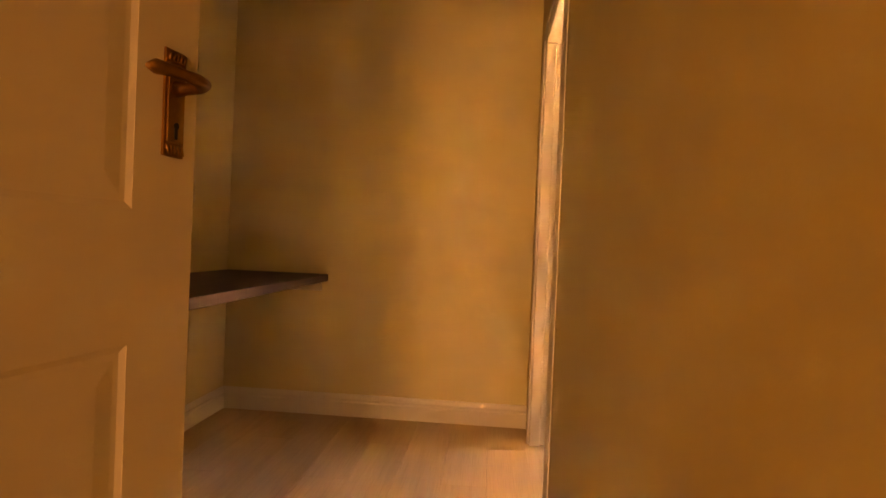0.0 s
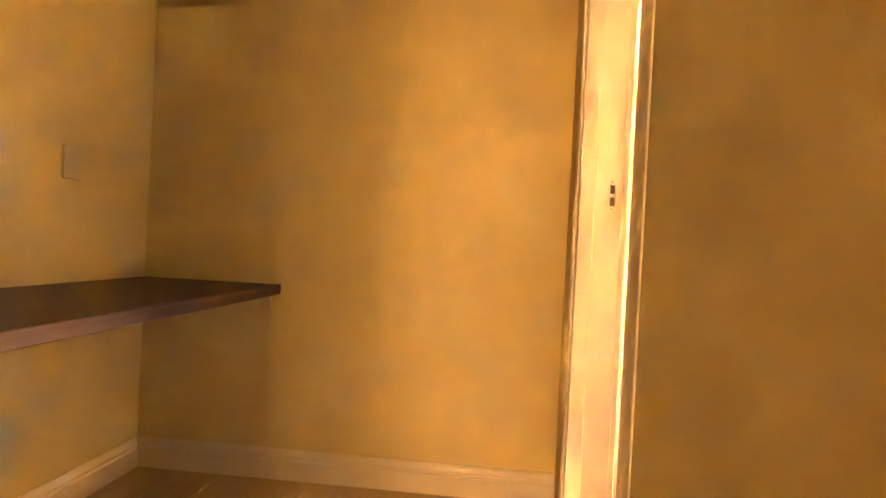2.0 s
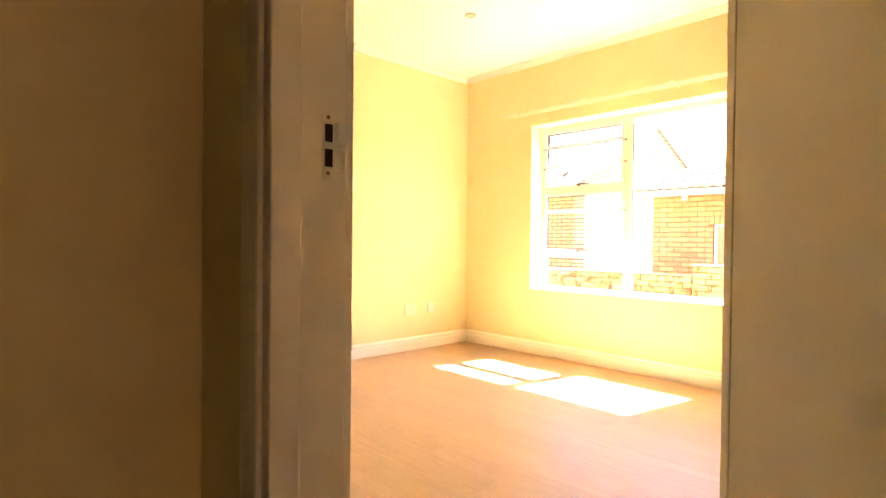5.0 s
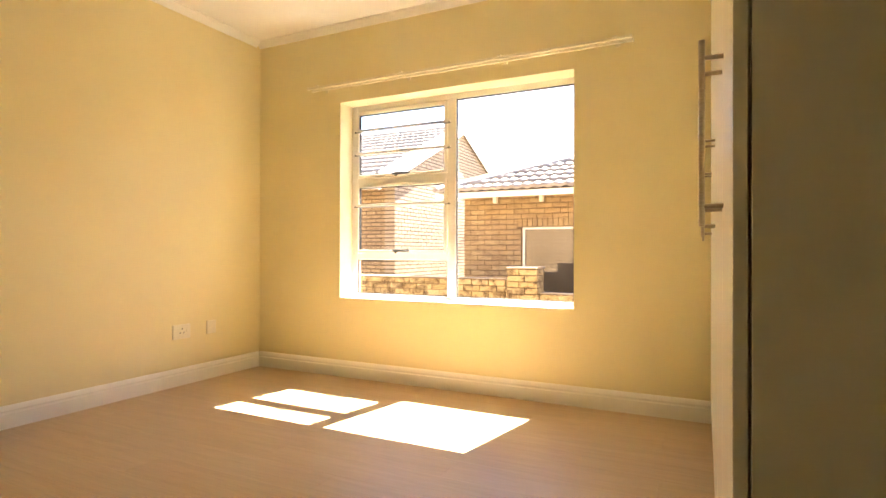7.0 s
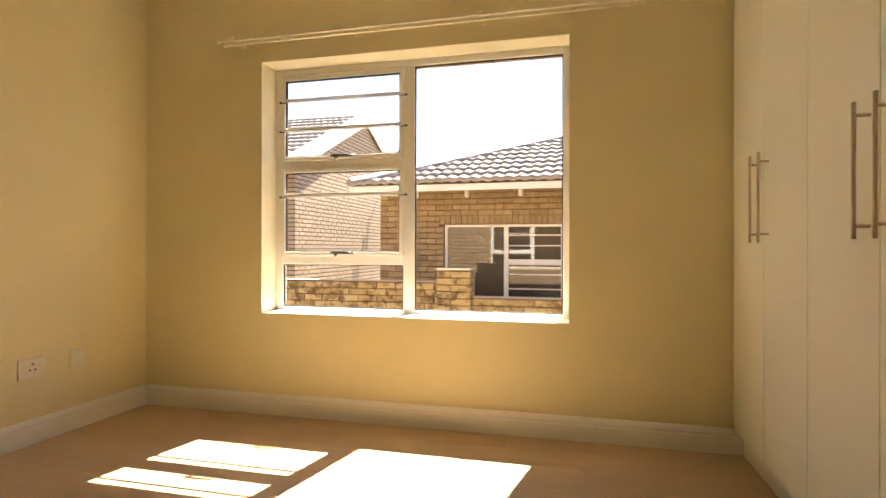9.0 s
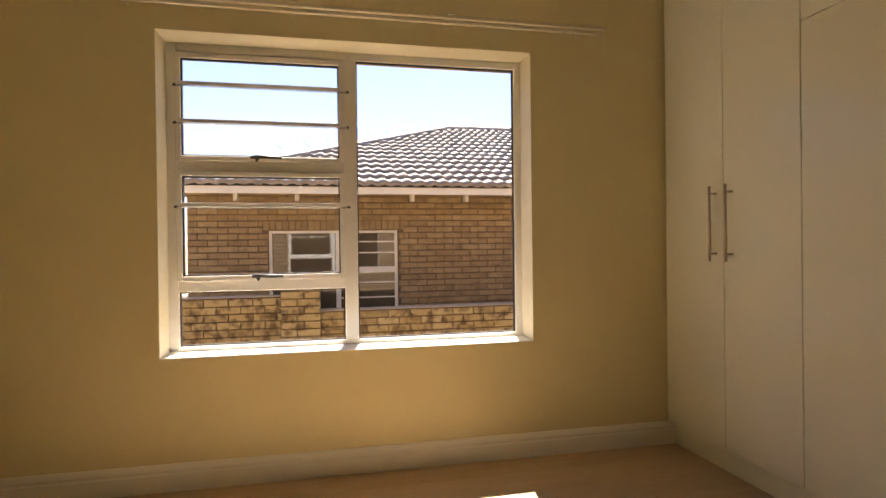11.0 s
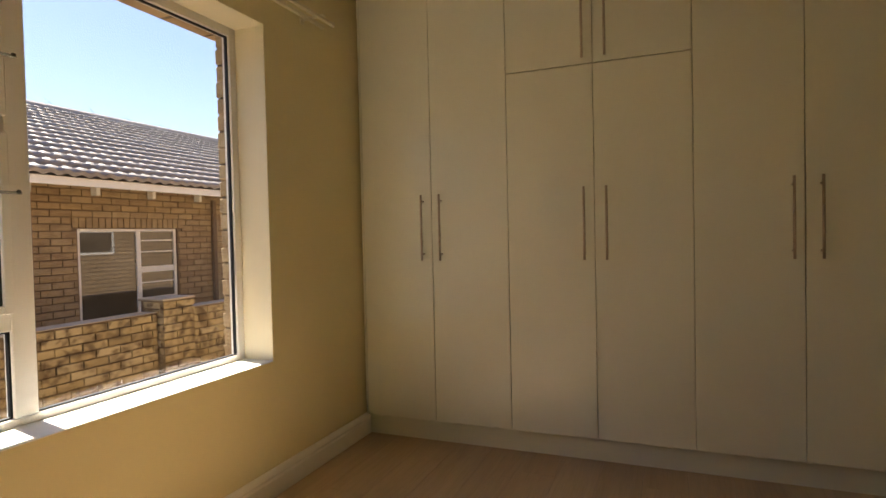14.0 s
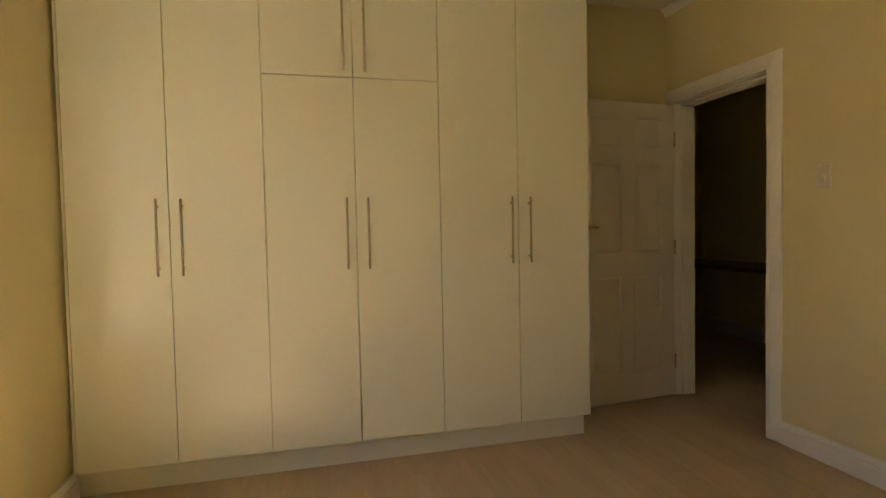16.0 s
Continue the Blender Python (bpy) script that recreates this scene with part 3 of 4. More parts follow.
for z in (1.910, 1.727, 1.318):
    bar = part("burglar_bar", boxes((WX0 + 0.035, MX0 + 0.055, -0.022, -0.014, z - 0.008, z + 0.001), bev=0.002), CLEARBAR, win, "clear plastic burglar bar across the sash")
    bar.visible_shadow = False
    # The clear bar throws no shadow; this added strip casts the line
    part("bar_edge", boxes((WX0 + 0.036, MX0 + 0.054, -0.022, -0.014, z + 0.001, z + 0.019), bev=0.001), ALU, bar, "opaque white upper strip added to cast the bar's shadow")
    for x in (WX0 + 0.047, MX0 + 0.044):
        bm = bmesh.new()
        tube(bm, [(x, -0.021, z), (x, -0.027, z)], [0.007, 0.005], 10)
        part("screw", bm, BLACK, bar, "dark screw head")

part("window_sill", boxes((WX0 + 0.001, WX1 - 0.001, YW - YF - 0.003, -0.001, WZ0, WZ0 + 0.004)), TRIM, win, "white painted sill")

# curtain rail
cr = thing("curtain_rail", pose(-1.30, 3.49, 2.218), "cream double curtain track above the window", "curtain rail")
for dy in (-0.03, 0.03):
    bm = bmesh.new()
    box(bm, -1.19, 1.19, dy - 0.009, dy + 0.009, -0.008, 0.008, bev=0.002)
    part("track", bm, CREAM, cr)
    for s in (-1, 1):
        part("end_cap", boxes((s * 1.19 - 0.008, s * 1.19 + 0.008, dy - 0.011, dy + 0.011, -0.011, 0.011), bev=0.003), CREAM, cr)
for x in (-1.1, -0.36, 0.38, 1.1):
    part("bracket", boxes((x - 0.014, x + 0.014, -0.045, 0.09, 0.008, 0.016), (x - 0.014, x + 0.014, 0.082, 0.09, -0.010, 0.022), bev=0.002), CREAM, cr, "cream wall bracket")

# ---- wardrobe ----
WF, WY0, WY1, WZB = 0.332, 0.944, 3.572, 0.126
wr = thing("wardrobe", pose(WF + 0.018, WY0, 0, 0, 0, 0.94), "white built-in wardrobe to the ceiling with steel bar handles", "wardrobe")
L = WY1 - WY0
D = XR - WF - 0.068
for y in (0, L - 0.018):
    part("side_panel", boxes((0.022, D, y, y + 0.018, WZB, CEILZ - 0.052), bev=0.0008), BOARD, wr)
for y in (0.873, 1.755):
    part("divider", boxes((0.03, 0.52, y - 0.009, y + 0.009, WZB + 0.018, CEILZ - 0.07)), BOARD, wr)
part("bottom_panel", boxes((0.022, D, 0.018, L - 0.018, WZB, WZB + 0.018)), BOARD, wr)
part("top_panel", boxes((0.022, D, 0.018, L - 0.018, CEILZ - 0.07, CEILZ - 0.052)), BOARD, wr)
part("back_panel", boxes((D - 0.015, D, 0.018, L - 0.018, WZB + 0.018, CEILZ - 0.07)), BOARD, wr)
part("plinth", boxes((0.05, D, 0.02, L, 0.0, WZB - 0.002)), BOARD, wr, "recessed white plinth")
part("filler", boxes((0.004, 0.02, L - 0.012, L, WZB, CEILZ - 0.05)), BOARD, wr)


def bar_handle(parent, y, z0, z1):
    bm = bmesh.new()
    tube(bm, [(-0.038, y, z0), (-0.038, y, z1)], 0.006, 12)
    for z in (z0 + 0.035, z1 - 0.035):
        tube(bm, [(0.001, y, z), (-0.038, y, z)], 0.0048, 8)
    part("handle", bm, STEEL, parent, "brushed steel bar handle")


seams = [0.0, 0.432, 0.873, 1.316, 1.755, 2.186, L - 0.014]
for i in range(6):
    y0, y1 = seams[i] + 0.0018, seams[i + 1] - 0.0018
    hy = y1 - 0.057 if i % 2 == 0 else y0 + 0.046
    spans = ((WZB, 1.983, 1.022, 1.381), (1.987, CEILZ - 0.052, 2.006, 2.365)) if i in (2, 3) else ((WZB, CEILZ - 0.052, 1.022, 1.381),)
    for z0, z1, h0, h1 in spans:
        ob = part("door", boxes((0.0, 0.018, y0, y1, z0, z1), bev=0.0012), BOARD, wr, "smooth white wardrobe door")
        bar_handle(ob, hy, h0, h1)

# ---- desk in the passage ----
dk = thing("desk", pose(PX, PY, 0), "long dark wood wall desk on white battens", "desk")
part("desktop", boxes((0.003, HX - PX - 0.003, 0.003, 0.602, 0.763, 0.803), bev=0.003, seg=2), WENGE, dk)
part("batten", boxes((0.0, 0.018, 0.02, 0.565, 0.706, 0.763)), TRIM, dk, "white timber batten")
part("batten", boxes((0.018, HX - PX - 0.02, 0.0, 0.018, 0.706, 0.763)), TRIM, dk, "white timber batten")
part("batten", boxes((HX - PX - 0.018, HX - PX, 0.02, 0.565, 0.706, 0.763)), TRIM, dk, "white timber batten")
bm = bmesh.new()
tube(bm, [(0.017, 0.49, 0.738), (0.0195, 0.49, 0.738)], 0.005, 10)
part("screw", bm, DARK, dk)


# ---- sockets and switches ----
def wall_plate(name, m, w, h, label, category, holes=(), rocker=None):
    """A plate in the xz plane that faces -y."""
    t = thing(name, m, label, category)
    part("plate", boxes((-w / 2, w / 2, -0.011, 0, -h / 2, h / 2), bev=0.004, seg=2), PLASTIC, t)
    for x, z, r in holes:
        bm = bmesh.new()
        tube(bm, [(x, -0.0105, z), (x, -0.0122, z)], r, 12)
        part("pin_hole", bm, DARK, t, "dark pin hole")
    if rocker:
        x, z, a, b = rocker
        part("rocker", boxes((x - a, x + a, -0.017, -0.010, z - b, z + b), bev=0.002), PLASTIC, t)
    return t


THREE = ((0.0, 0.020, 0.0052), (-0.014, -0.008, 0.0045), (0.014, -0.008, 0.0045))
wall_plate("power_socket", pose(0.576, PY, 1.216, 0, 0, 180), 0.122, 0.118, "white three pin power socket above the desk", "socket", THREE, (-0.036, 0.006, 0.007, 0.012))
wall_plate("blank_plate", pose(0.241, PY, 1.22, 0, 0, 180), 0.078, 0.118, "white blank wall plate above the desk", "wall plate")
wall_plate("power_socket", pose(XL, 2.831, 0.384, 0, 0, 90), 0.145, 0.105, "white three pin power socket low on the wall", "socket", THREE, (0.04, 0.006, 0.007, 0.012))
wall_plate("blank_plate", pose(XL, 3.09, 0.388, 0, 0, 90), 0.085, 0.100, "white blank wall plate low on the wall", "wall plate")
wall_plate("light_switch", pose(-0.284, 0.0, 1.437, 0, 0, 180), 0.075, 0.118, "white light switch beside the bedroom door", "light switch", (), (0.0, -0.012, 0.012, 0.016))

# recessed ceiling lamp
dl = thing("downlight", pose(-1.972, 2.42, CEILZ), "small recessed ceiling downlight with a metal ring, unlit", "ceiling lamp")
bm = bmesh.new()
disc_ring(bm, 0.026, 0.043, 0.0, -0.006)
part("ring", bm, STEEL, dl, "brushed metal ring")
bm = bmesh.new()
tube(bm, [(0, 0, 0.0), (0, 0, -0.003)], 0.029, 20)
part("lamp_face", bm, PLASTIC, dl, "frosted lamp face")

# ---- outside ----
structure("ground", boxes((-600, 600, 3.9, 900, -1.1, -0.8)), SOIL, "bare sandy ground between the houses")
structure("ground_under", boxes((-600, 600, -600, 3.9, -1.1, -0.8)), SOIL, "bare sandy ground around the house")

BW, BH, BD, JT = 0.222, 0.0665, 0.05, 0.010
CO = BH + JT


def brick_mesh(name, w, h, d, mat, rag=0.003, seed=1):
    """A brick with its front at y = 0 and slightly rounded, uneven edges."""
    rnd = random.Random(seed)
    bm = bmesh.new()
    box(bm, 0.0, w, 0.0, d, 0.0, h)
    front = [v for v in bm.verts if v.co.y < 0.001]
    es = [e for e in bm.edges if all(v in front for v in e.verts)]
    bmesh.ops.bevel(bm, geom=es, offset=0.004, segments=1, affect="EDGES")
    for v in bm.verts:
        v.co += Vector((rnd.uniform(-rag, rag), rnd.uniform(-0.002, 0.001), rnd.uniform(-rag, rag) * 0.7))
    return mesh_of(name, bm, mat)


def lay_bricks(parent, x0, x1, z0, z1, holes, mat, mat_far, near, seed, soldiers=()):
    """Stretcher bond in the parent's xz plane: bricks in the near stretch are parts, the rest one joined part."""
    rnd = random.Random(seed)
    whole = [brick_mesh("brick", BW, BH, BD, mat, seed=seed + k) for k in range(5)]
    half = [brick_mesh("brick", BW / 2 - JT / 2, BH, BD, mat, seed=seed + 9 + k) for k in range(2)]
    upright = [brick_mesh("brick", BH, 0.112, BD, mat, seed=seed + 20 + k) for k in range(3)]
    spots = []
    rows_n = int((z1 - z0) / CO + 0.5)
    for r in range(rows_n):
        z = z0 + r * CO
        x = x0 - (BW + JT) / 2 * (r % 2)
        while x < x1:
            a, b = max(x, x0), min(x + BW, x1)
            cuts = [(a, b)]
            for hx0, hx1, hz0, hz1 in holes:
                if z + BH > hz0 + 0.01 and z < hz1 - 0.01:
                    cuts = [c for p, q in cuts for c in ((p, min(q, hx0 - JT)), (max(p, hx1 + JT), q)) if c[1] - c[0] > 0.03] if not all(q <= hx0 or p >= hx1 for p, q in cuts) else cuts
            spots += [(p, q - p, z) for p, q in cuts if q - p > 0.03]
            x += BW + JT
    joined = bmesh.new()
    count = 0
    for p, w, z in spots:
        me = rnd.choice(whole)
        if near[0] < p < near[1] and near[2] < z < near[3] and count < 300:
            if abs(w - BW) < 0.002:
                ob = piece("brick", me, parent, (p, rnd.uniform(-0.003, 0.002), z))
            else:
                ob = piece("brick", half[0], parent, (p, rnd.uniform(-0.003, 0.002), z))
                ob.scale = (w / (BW / 2 - JT / 2), 1, 1)
            count += 1
        else:
            vs = len(joined.verts)
            joined.from_mesh(me)
            joined.verts.ensure_lookup_table()
            for v in joined.verts[vs:]:
                v.co = Vector((v.co.x * w / BW + p, v.co.y + 0.001, v.co.z + z))
    for sx0, sx1, sz in soldiers:
        x = sx0
        while x < sx1 - 0.02:
            piece("brick", rnd.choice(upright), parent, (x, rnd.uniform(-0.004, 0.001), sz))
            x += BH + JT
    if len(joined.verts):
        me = bpy.data.meshes.new("brickwork")
        joined.to_mesh(me)
        me.materials.append(mat_far)
        tagged(piece("brickwork", me, parent), kind="stuff")
    joined.free()


# small high window farther along our own facade
ow2 = tagged(thing("window_3", pose(4.635, 3.82, 1.17), "small white framed window in the outer brick wall", "window"), kind="structure")
part("window_frame", boxes((-0.385, -0.345, -0.015, 0.03, -0.23, 0.23), (0.345, 0.385, -0.015, 0.03, -0.23, 0.23), (-0.345, 0.345, -0.015, 0.03, -0.23, -0.19), (-0.345, 0.345, -0.015, 0.03, 0.19, 0.23), bev=0.003), ALU, ow2)
part("pane", boxes((-0.345, 0.345, 0.0, 0.005, -0.19, 0.19)), FARGLASS, ow2, "dark glass pane")

# jamb bricks of our own outer leaf
ow = bpy.data.objects["wall_outside"]
jm = [brick_mesh("brick", 0.056, BH, 0.014, BRICK_A, 0.004, 70 + k) for k in range(4)]
for k in range(20):
    for x, s in ((WX1 - 0.014, 1), (WX0 + 0.014, -1)):
        piece("brick", jm[k % 4], ow, (x + s * 0.002 * math.sin(k * 2.7), 3.804 if s < 0 else 3.860, WZ0 - 0.005 + k * CO), (0, 0, radians(90 if s < 0 else -90)))

# boundary wall with piers
BY = 6.645
bwall = thing("boundary_wall", pose(0, BY, 0.02), "low yellow brick garden wall with piers", "garden wall")
part("core", boxes((-9.0, -1.8, 0.02, 0.2, -0.8, 0.597), (-1.8, 9.0, 0.02, 0.2, -0.8, 0.432)), MORTAR, bwall, "brown mortar core")
part("coping", boxes((-9.0, -1.99, 0.0, 0.22, 0.597, 0.603)), CEMENT, bwall)
part("coping", boxes((-1.6, 1.48, 0.0, 0.22, 0.432, 0.438), (1.88, 9.0, 0.0, 0.22, 0.432, 0.438)), CEMENT, bwall)
face = part("wall_face", boxes((-9.0, 9.0, 0.03, 0.18, -0.8, 0.3)), MORTAR, bwall)
part("back_face", boxes((-9.0, -1.8, 0.2, 0.215, -0.8, 0.597), (-1.8, 9.0, 0.2, 0.215, -0.8, 0.432)), FARBRICK_B, bwall, "yellow brick back of the wall")


def pier(x0, top, seed):
    w = 0.385
    p = part("pier", boxes((x0 + 0.012, x0 + w - 0.012, -0.05, 0.25, -0.8, top)), MORTAR, bwall, "square brick pier with a flat cap")
    whole, half = brick_mesh("brick", BW, BH, BD, BRICK_B, seed=seed), brick_mesh("brick", 0.15, BH, BD, BRICK_B, seed=seed + 1)
    n = int((top + 0.35) / CO)
    for r in range(n):
        z = top - (r + 1) * CO
        a, b = (0.0, BW + JT) if r % 2 else (0.15 + JT, 0.0)
        piece("brick", whole, p, (x0 + a, -0.075, z))
        piece("brick", half, p, (x0 + b, -0.075, z))
        for xs, rz in ((x0, -90), (x0 + w, 90)):
            piece("brick", whole, p, (xs, -0.02 + (BW if rz < 0 else 0), z), (0, 0, radians(rz)))
    part("pier_cap", boxes((x0 - 0.006, x0 + w + 0.006, -0.085, 0.28, top, top + 0.022), bev=0.006), CEMENT, bwall)


lay_bricks(face, -6.2, -1.99, 0.593 - 15 * CO, 0.593, (), BRICK_B, BRICK_B2, (-3.3, -1.9, -0.2, 0.66), 31)
lay_bricks(face, -1.59, 5.2, 0.428 - 13 * CO, 0.428, ((1.48, 1.89, -1, 1),), BRICK_B, BRICK_B2, (-1.7, 3.6, -0.2, 0.6), 47)
pier(-1.984, 0.735, 90)
pier(1.49, 0.545, 95)

# neighbouring house
NY = 7.877
nb = thing("neighbour_house", pose(0, NY, 0.02), "single storey brown brick house with grey tiled hip roof", "house")
W1, W2, W3 = (-2.225, -0.632, 0.12, 1.305), (1.545, 2.855, 0.12, 1.304), (4.29, 5.03, 0.43, 1.27)
NX0, NX1 = -3.15, 9.5
nwall = part("wall", boxes((NX0, W1[0], 0.012, 0.23, -0.8, 1.82), (W1[1], W2[0], 0.012, 0.23, -0.8, 1.82), (W2[1], W3[0], 0.012, 0.23, -0.8, 1.82), (W3[1], NX1, 0.012, 0.23, -0.8, 1.82), (W3[0], W3[1], 0.012, 0.23, -0.8, W3[2]), (W3[0], W3[1], 0.012, 0.23, W3[3], 1.82), (W1[0], W1[1], 0.012, 0.23, -0.8, W1[2]), (W1[0], W1[1], 0.012, 0.23, W1[3], 1.82), (W2[0], W2[1], 0.012, 0.23, -0.8, W2[2]), (W2[0], W2[1], 0.012, 0.23, W2[3], 1.82)), MORTAR, nb, "brown face brick wall")
part("side_wall", boxes((NX0, NX0 + 0.23, 0.23, 7.5, -0.8, 1.82)), FARBRICK_SUNLIT, nb)
soldier = 1.312
lay_bricks(nwall, NX0, 5.6, -0.1, 1.80, (W1, W2, (W1[0] - 0.06, W1[1] + 0.06, soldier, soldier + 0.11), (W2[0] - 0.06, W2[1] + 0.06, soldier, soldier + 0.11), W3, (W3[0] - 0.06, W3[1] + 0.06, 1.28, 1.39)), BRICK_A, BRICK_A2, (-2.3, 1.45, 0.45, 1.8), 11,
           ((W1[0] - 0.06, W1[1] + 0.06, soldier), (W2[0] - 0.06, W2[1] + 0.06, soldier), (W3[0] - 0.06, W3[1] + 0.06, 1.28)))


def far_window(x0, x1, z0, z1, split):
    w = part("window", boxes((x0, x0 + 0.04, 0.03, 0.08, z0, z1), (x1 - 0.04, x1, 0.03, 0.08, z0, z1), (x0 + 0.04, x1 - 0.04, 0.03, 0.08, z0, z0 + 0.04), (x0 + 0.04, x1 - 0.04, 0.03, 0.08, z1 - 0.035, z1),
             (split - 0.03, split + 0.03, 0.03, 0.08, z0 + 0.04, z1 - 0.035), (split + 0.03, x1 - 0.04, 0.03, 0.08, 0.765, 0.84), bev=0.003), ALU, nb, "white framed window with dark glass")
    for a, b, c, d in ((x0 + 0.04, split - 0.03, z0 + 0.04, z1 - 0.035), (split + 0.03, x1 - 0.04, 0.84, z1 - 0.035), (split + 0.03, x1 - 0.04, z0 + 0.04, 0.765)):
        part("pane", boxes((a, b, 0.05, 0.056, c, d)), FARGLASS, w)
    for z in (1.16, 1.02, 0.64, 0.45):
        part("bar", boxes((split + 0.03, x1 - 0.04, 0.036, 0.044, z - 0.008, z + 0.008)), ALU, w)


far_window(*W1, -1.385)
far_window(*W2, 2.305)
# small barred window and round bulkhead lamp farther along the wall
x0, x1, z0, z1 = W3
small = part("window", boxes((x0, x0 + 0.035, 0.03, 0.08, z0, z1), (x1 - 0.035, x1, 0.03, 0.08, z0, z1), (x0 + 0.035, x1 - 0.035, 0.03, 0.08, z0, z0 + 0.05), (x0 + 0.035, x1 - 0.035, 0.03, 0.08, z1 - 0.05, z1), (x0 + 0.035, x1 - 0.035, 0.03, 0.08, 0.74, 0.80), bev=0.003), ALU, nb, "small white framed window with frosted glass")
for c, d in ((z0 + 0.05, 0.74), (0.80, z1 - 0.05)):
    part("pane", boxes((x0 + 0.035, x1 - 0.035, 0.05, 0.056, c, d)), FROSTED, small, "grey frosted glass")
for z in (1.085, 0.935):
    part("bar", boxes((x0 + 0.035, x1 - 0.035, 0.036, 0.044, z - 0.01, z + 0.01)), ALU, small)
part("sill", boxes((x0 - 0.03, x1 + 0.03, -0.05, 0.03, z0 - 0.075, z0), bev=0.006), BRICK_A2, small, "sloping brick sill")
bm = bmesh.new()
disc_ring(bm, 0.0, 0.105, 0.0, 0.03)
tube(bm, [(0, 0, 0.025), (0, 0, 0.05), (0, 0, 0.072), (0, 0, 0.085)], [0.10, 0.092, 0.065, 0.02], 24)
bulk = part("bulkhead_lamp", bm, ALU, nb, "round white bulkhead lamp on the brick")
bulk.matrix_basis = pose(4.69, 0.0, 1.53, 90)
part("downpipe", boxes((3.42, 3.48, -0.06, 0.0, -0.8, 1.7), bev=0.008), MORTAR, nb, "brown square downpipe")
# eaves
EY, EZ = 7.38 - NY, 1.80
part("fascia", boxes((-3.40, NX1, EY, EY + 0.025, 1.715, 1.80), bev=0.004), ALU, nb, "white fascia board")
part("soffit", boxes((-3.40, NX1, EY + 0.025, 0.012, 1.785, 1.80)), ALU, nb)
for k in range(14):
    x = -2.57 + k * 0.70
    part("rafter_end", boxes((x - 0.025, x + 0.025, -0.235, -0.14, 1.655, 1.785), bev=0.006), ALU, nb, "white rafter end")


def tile_mesh(name, mat, w=0.30, length=0.345):
    """A double roll roof tile, lying in xy with its tail at y = 0."""
    bm = bmesh.new()
    n = 12
    prof = [(i / n * w, 0.012 + 0.012 * math.cos(i / n * 4 * math.pi)) for i in range(n + 1)]
    top0 = [bm.verts.new((x, 0, z + 0.034)) for x, z in prof]
    top1 = [bm.verts.new((x, length, z)) for x, z in prof]
    lip = [bm.verts.new((x, 0.004, z - 0.012)) for x, z in prof]
    for i in range(n):
        for q in ((top0[i], top0[i + 1], top1[i + 1], top1[i]), (lip[i], lip[i + 1], top0[i + 1], top0[i])):
            f = bm.faces.new(q)
            f.smooth = q[0] is top0[i]
    return mesh_of(name, bm, mat)


def tiled_slope(parent, x0, x1, width_at, slope_len, m, mat, mat_far, near, gauge=0.315):
    """Tiles laid in rows up a slope whose plane the matrix m gives."""
    me, count = tile_mesh("roof_tile", mat), 0
    joined = bmesh.new()
    for r in range(int(slope_len / gauge)):
        lo, hi = width_at(r * gauge)
        for c in range(int((x1 - x0) / 0.30)):
            x = x0 + c * 0.30
            lo_top = width_at((r + 1.1) * gauge)[0]
            if x + 0.29 < lo or x + 0.15 > hi:
                continue
            place = Matrix.Translation((x, r * gauge, 0.012 + 0.002 * math.sin(c * 12.9 + r * 7.1)))
            if x >= lo_top and near[0] < x < near[1] and r < near[2] and count < 300:
                ob = piece("roof_tile", me, parent)
                ob.matrix_basis = m @ place
                count += 1
            else:
                vs = len(joined.verts)
                joined.from_mesh(me)
                joined.verts.ensure_lookup_table()
                for v in joined.verts[vs:]:
                    p = place @ v.co
                    p.x = max(p.x, width_at(p.y)[0])
                    v.co = m @ p
    if len(joined.verts):
        far = bpy.data.meshes.new("roof_tiles")
        joined.to_mesh(far)
        far.materials.append(mat_far)
        tagged(piece("roof_tiles", far, parent), kind="stuff")
    joined.free()


AX, AY, AZ = 0.88, 11.88 - NY, 3.47
run, rise = AY - EY, AZ - EZ
slope = math.hypot(run, rise)
bm = bmesh.new()
v = [bm.verts.new(c) for c in ((-3.40, EY, EZ), (NX1 + 3, EY, EZ), (NX1 + 3, AY, AZ), (AX, AY, AZ), (-3.40, EY + 2 * run, EZ), (NX1 + 3, EY + 2 * run, EZ))]
for q in ((0, 1, 2, 3), (0, 3, 4), (3, 2, 5, 4), (0, 4, 5, 1)):
    bm.faces.new([v[i] for i in q])
nroof = part("roof", bm, TILE, nb, "grey concrete tile hip roof")
m = Matrix.Translation((0, EY - 0.04, EZ + 0.0)) @ Matrix.Rotation(math.atan2(rise, run), 4, "X")
tiled_slope(nroof, -3.55, NX1, lambda s: (-3.42 + s / slope * (AX + 3.40), NX1), slope, m, TILE, TILE2, (-3.6, 3.2, 16))


def cappings(parent, a, b, step=0.40):
    """Low rounded capping tiles end to end along a hip or ridge."""
    a, b = Vector(a), Vector(b)
    d = b - a
    n = int(d.length / step)
    along = d.normalized()
    side = along.cross(Vector((0, 0, 1))).normalized()
    up = side.cross(along)
    prof = ((-0.115, -0.055), (-0.095, -0.005), (-0.05, 0.03), (0.0, 0.042), (0.05, 0.03), (0.095, -0.005), (0.115, -0.055))
    for k in range(n):
        bm = bmesh.new()
        rings = [[bm.verts.new(a + d * f + side * u + up * (w + lift)) for u, w in prof] for f, lift in ((k / n, 0.004), ((k + 1.03) / n, 0.0))]
        for q in range(len(prof)):
            r = (q + 1) % len(prof)
            bm.faces.new((rings[0][q], rings[0][r], rings[1][r], rings[1][q]))
        bm.faces.new(rings[0][::-1])
        bm.faces.new(rings[1])
        part("ridge_tile", bm, TILE, parent)


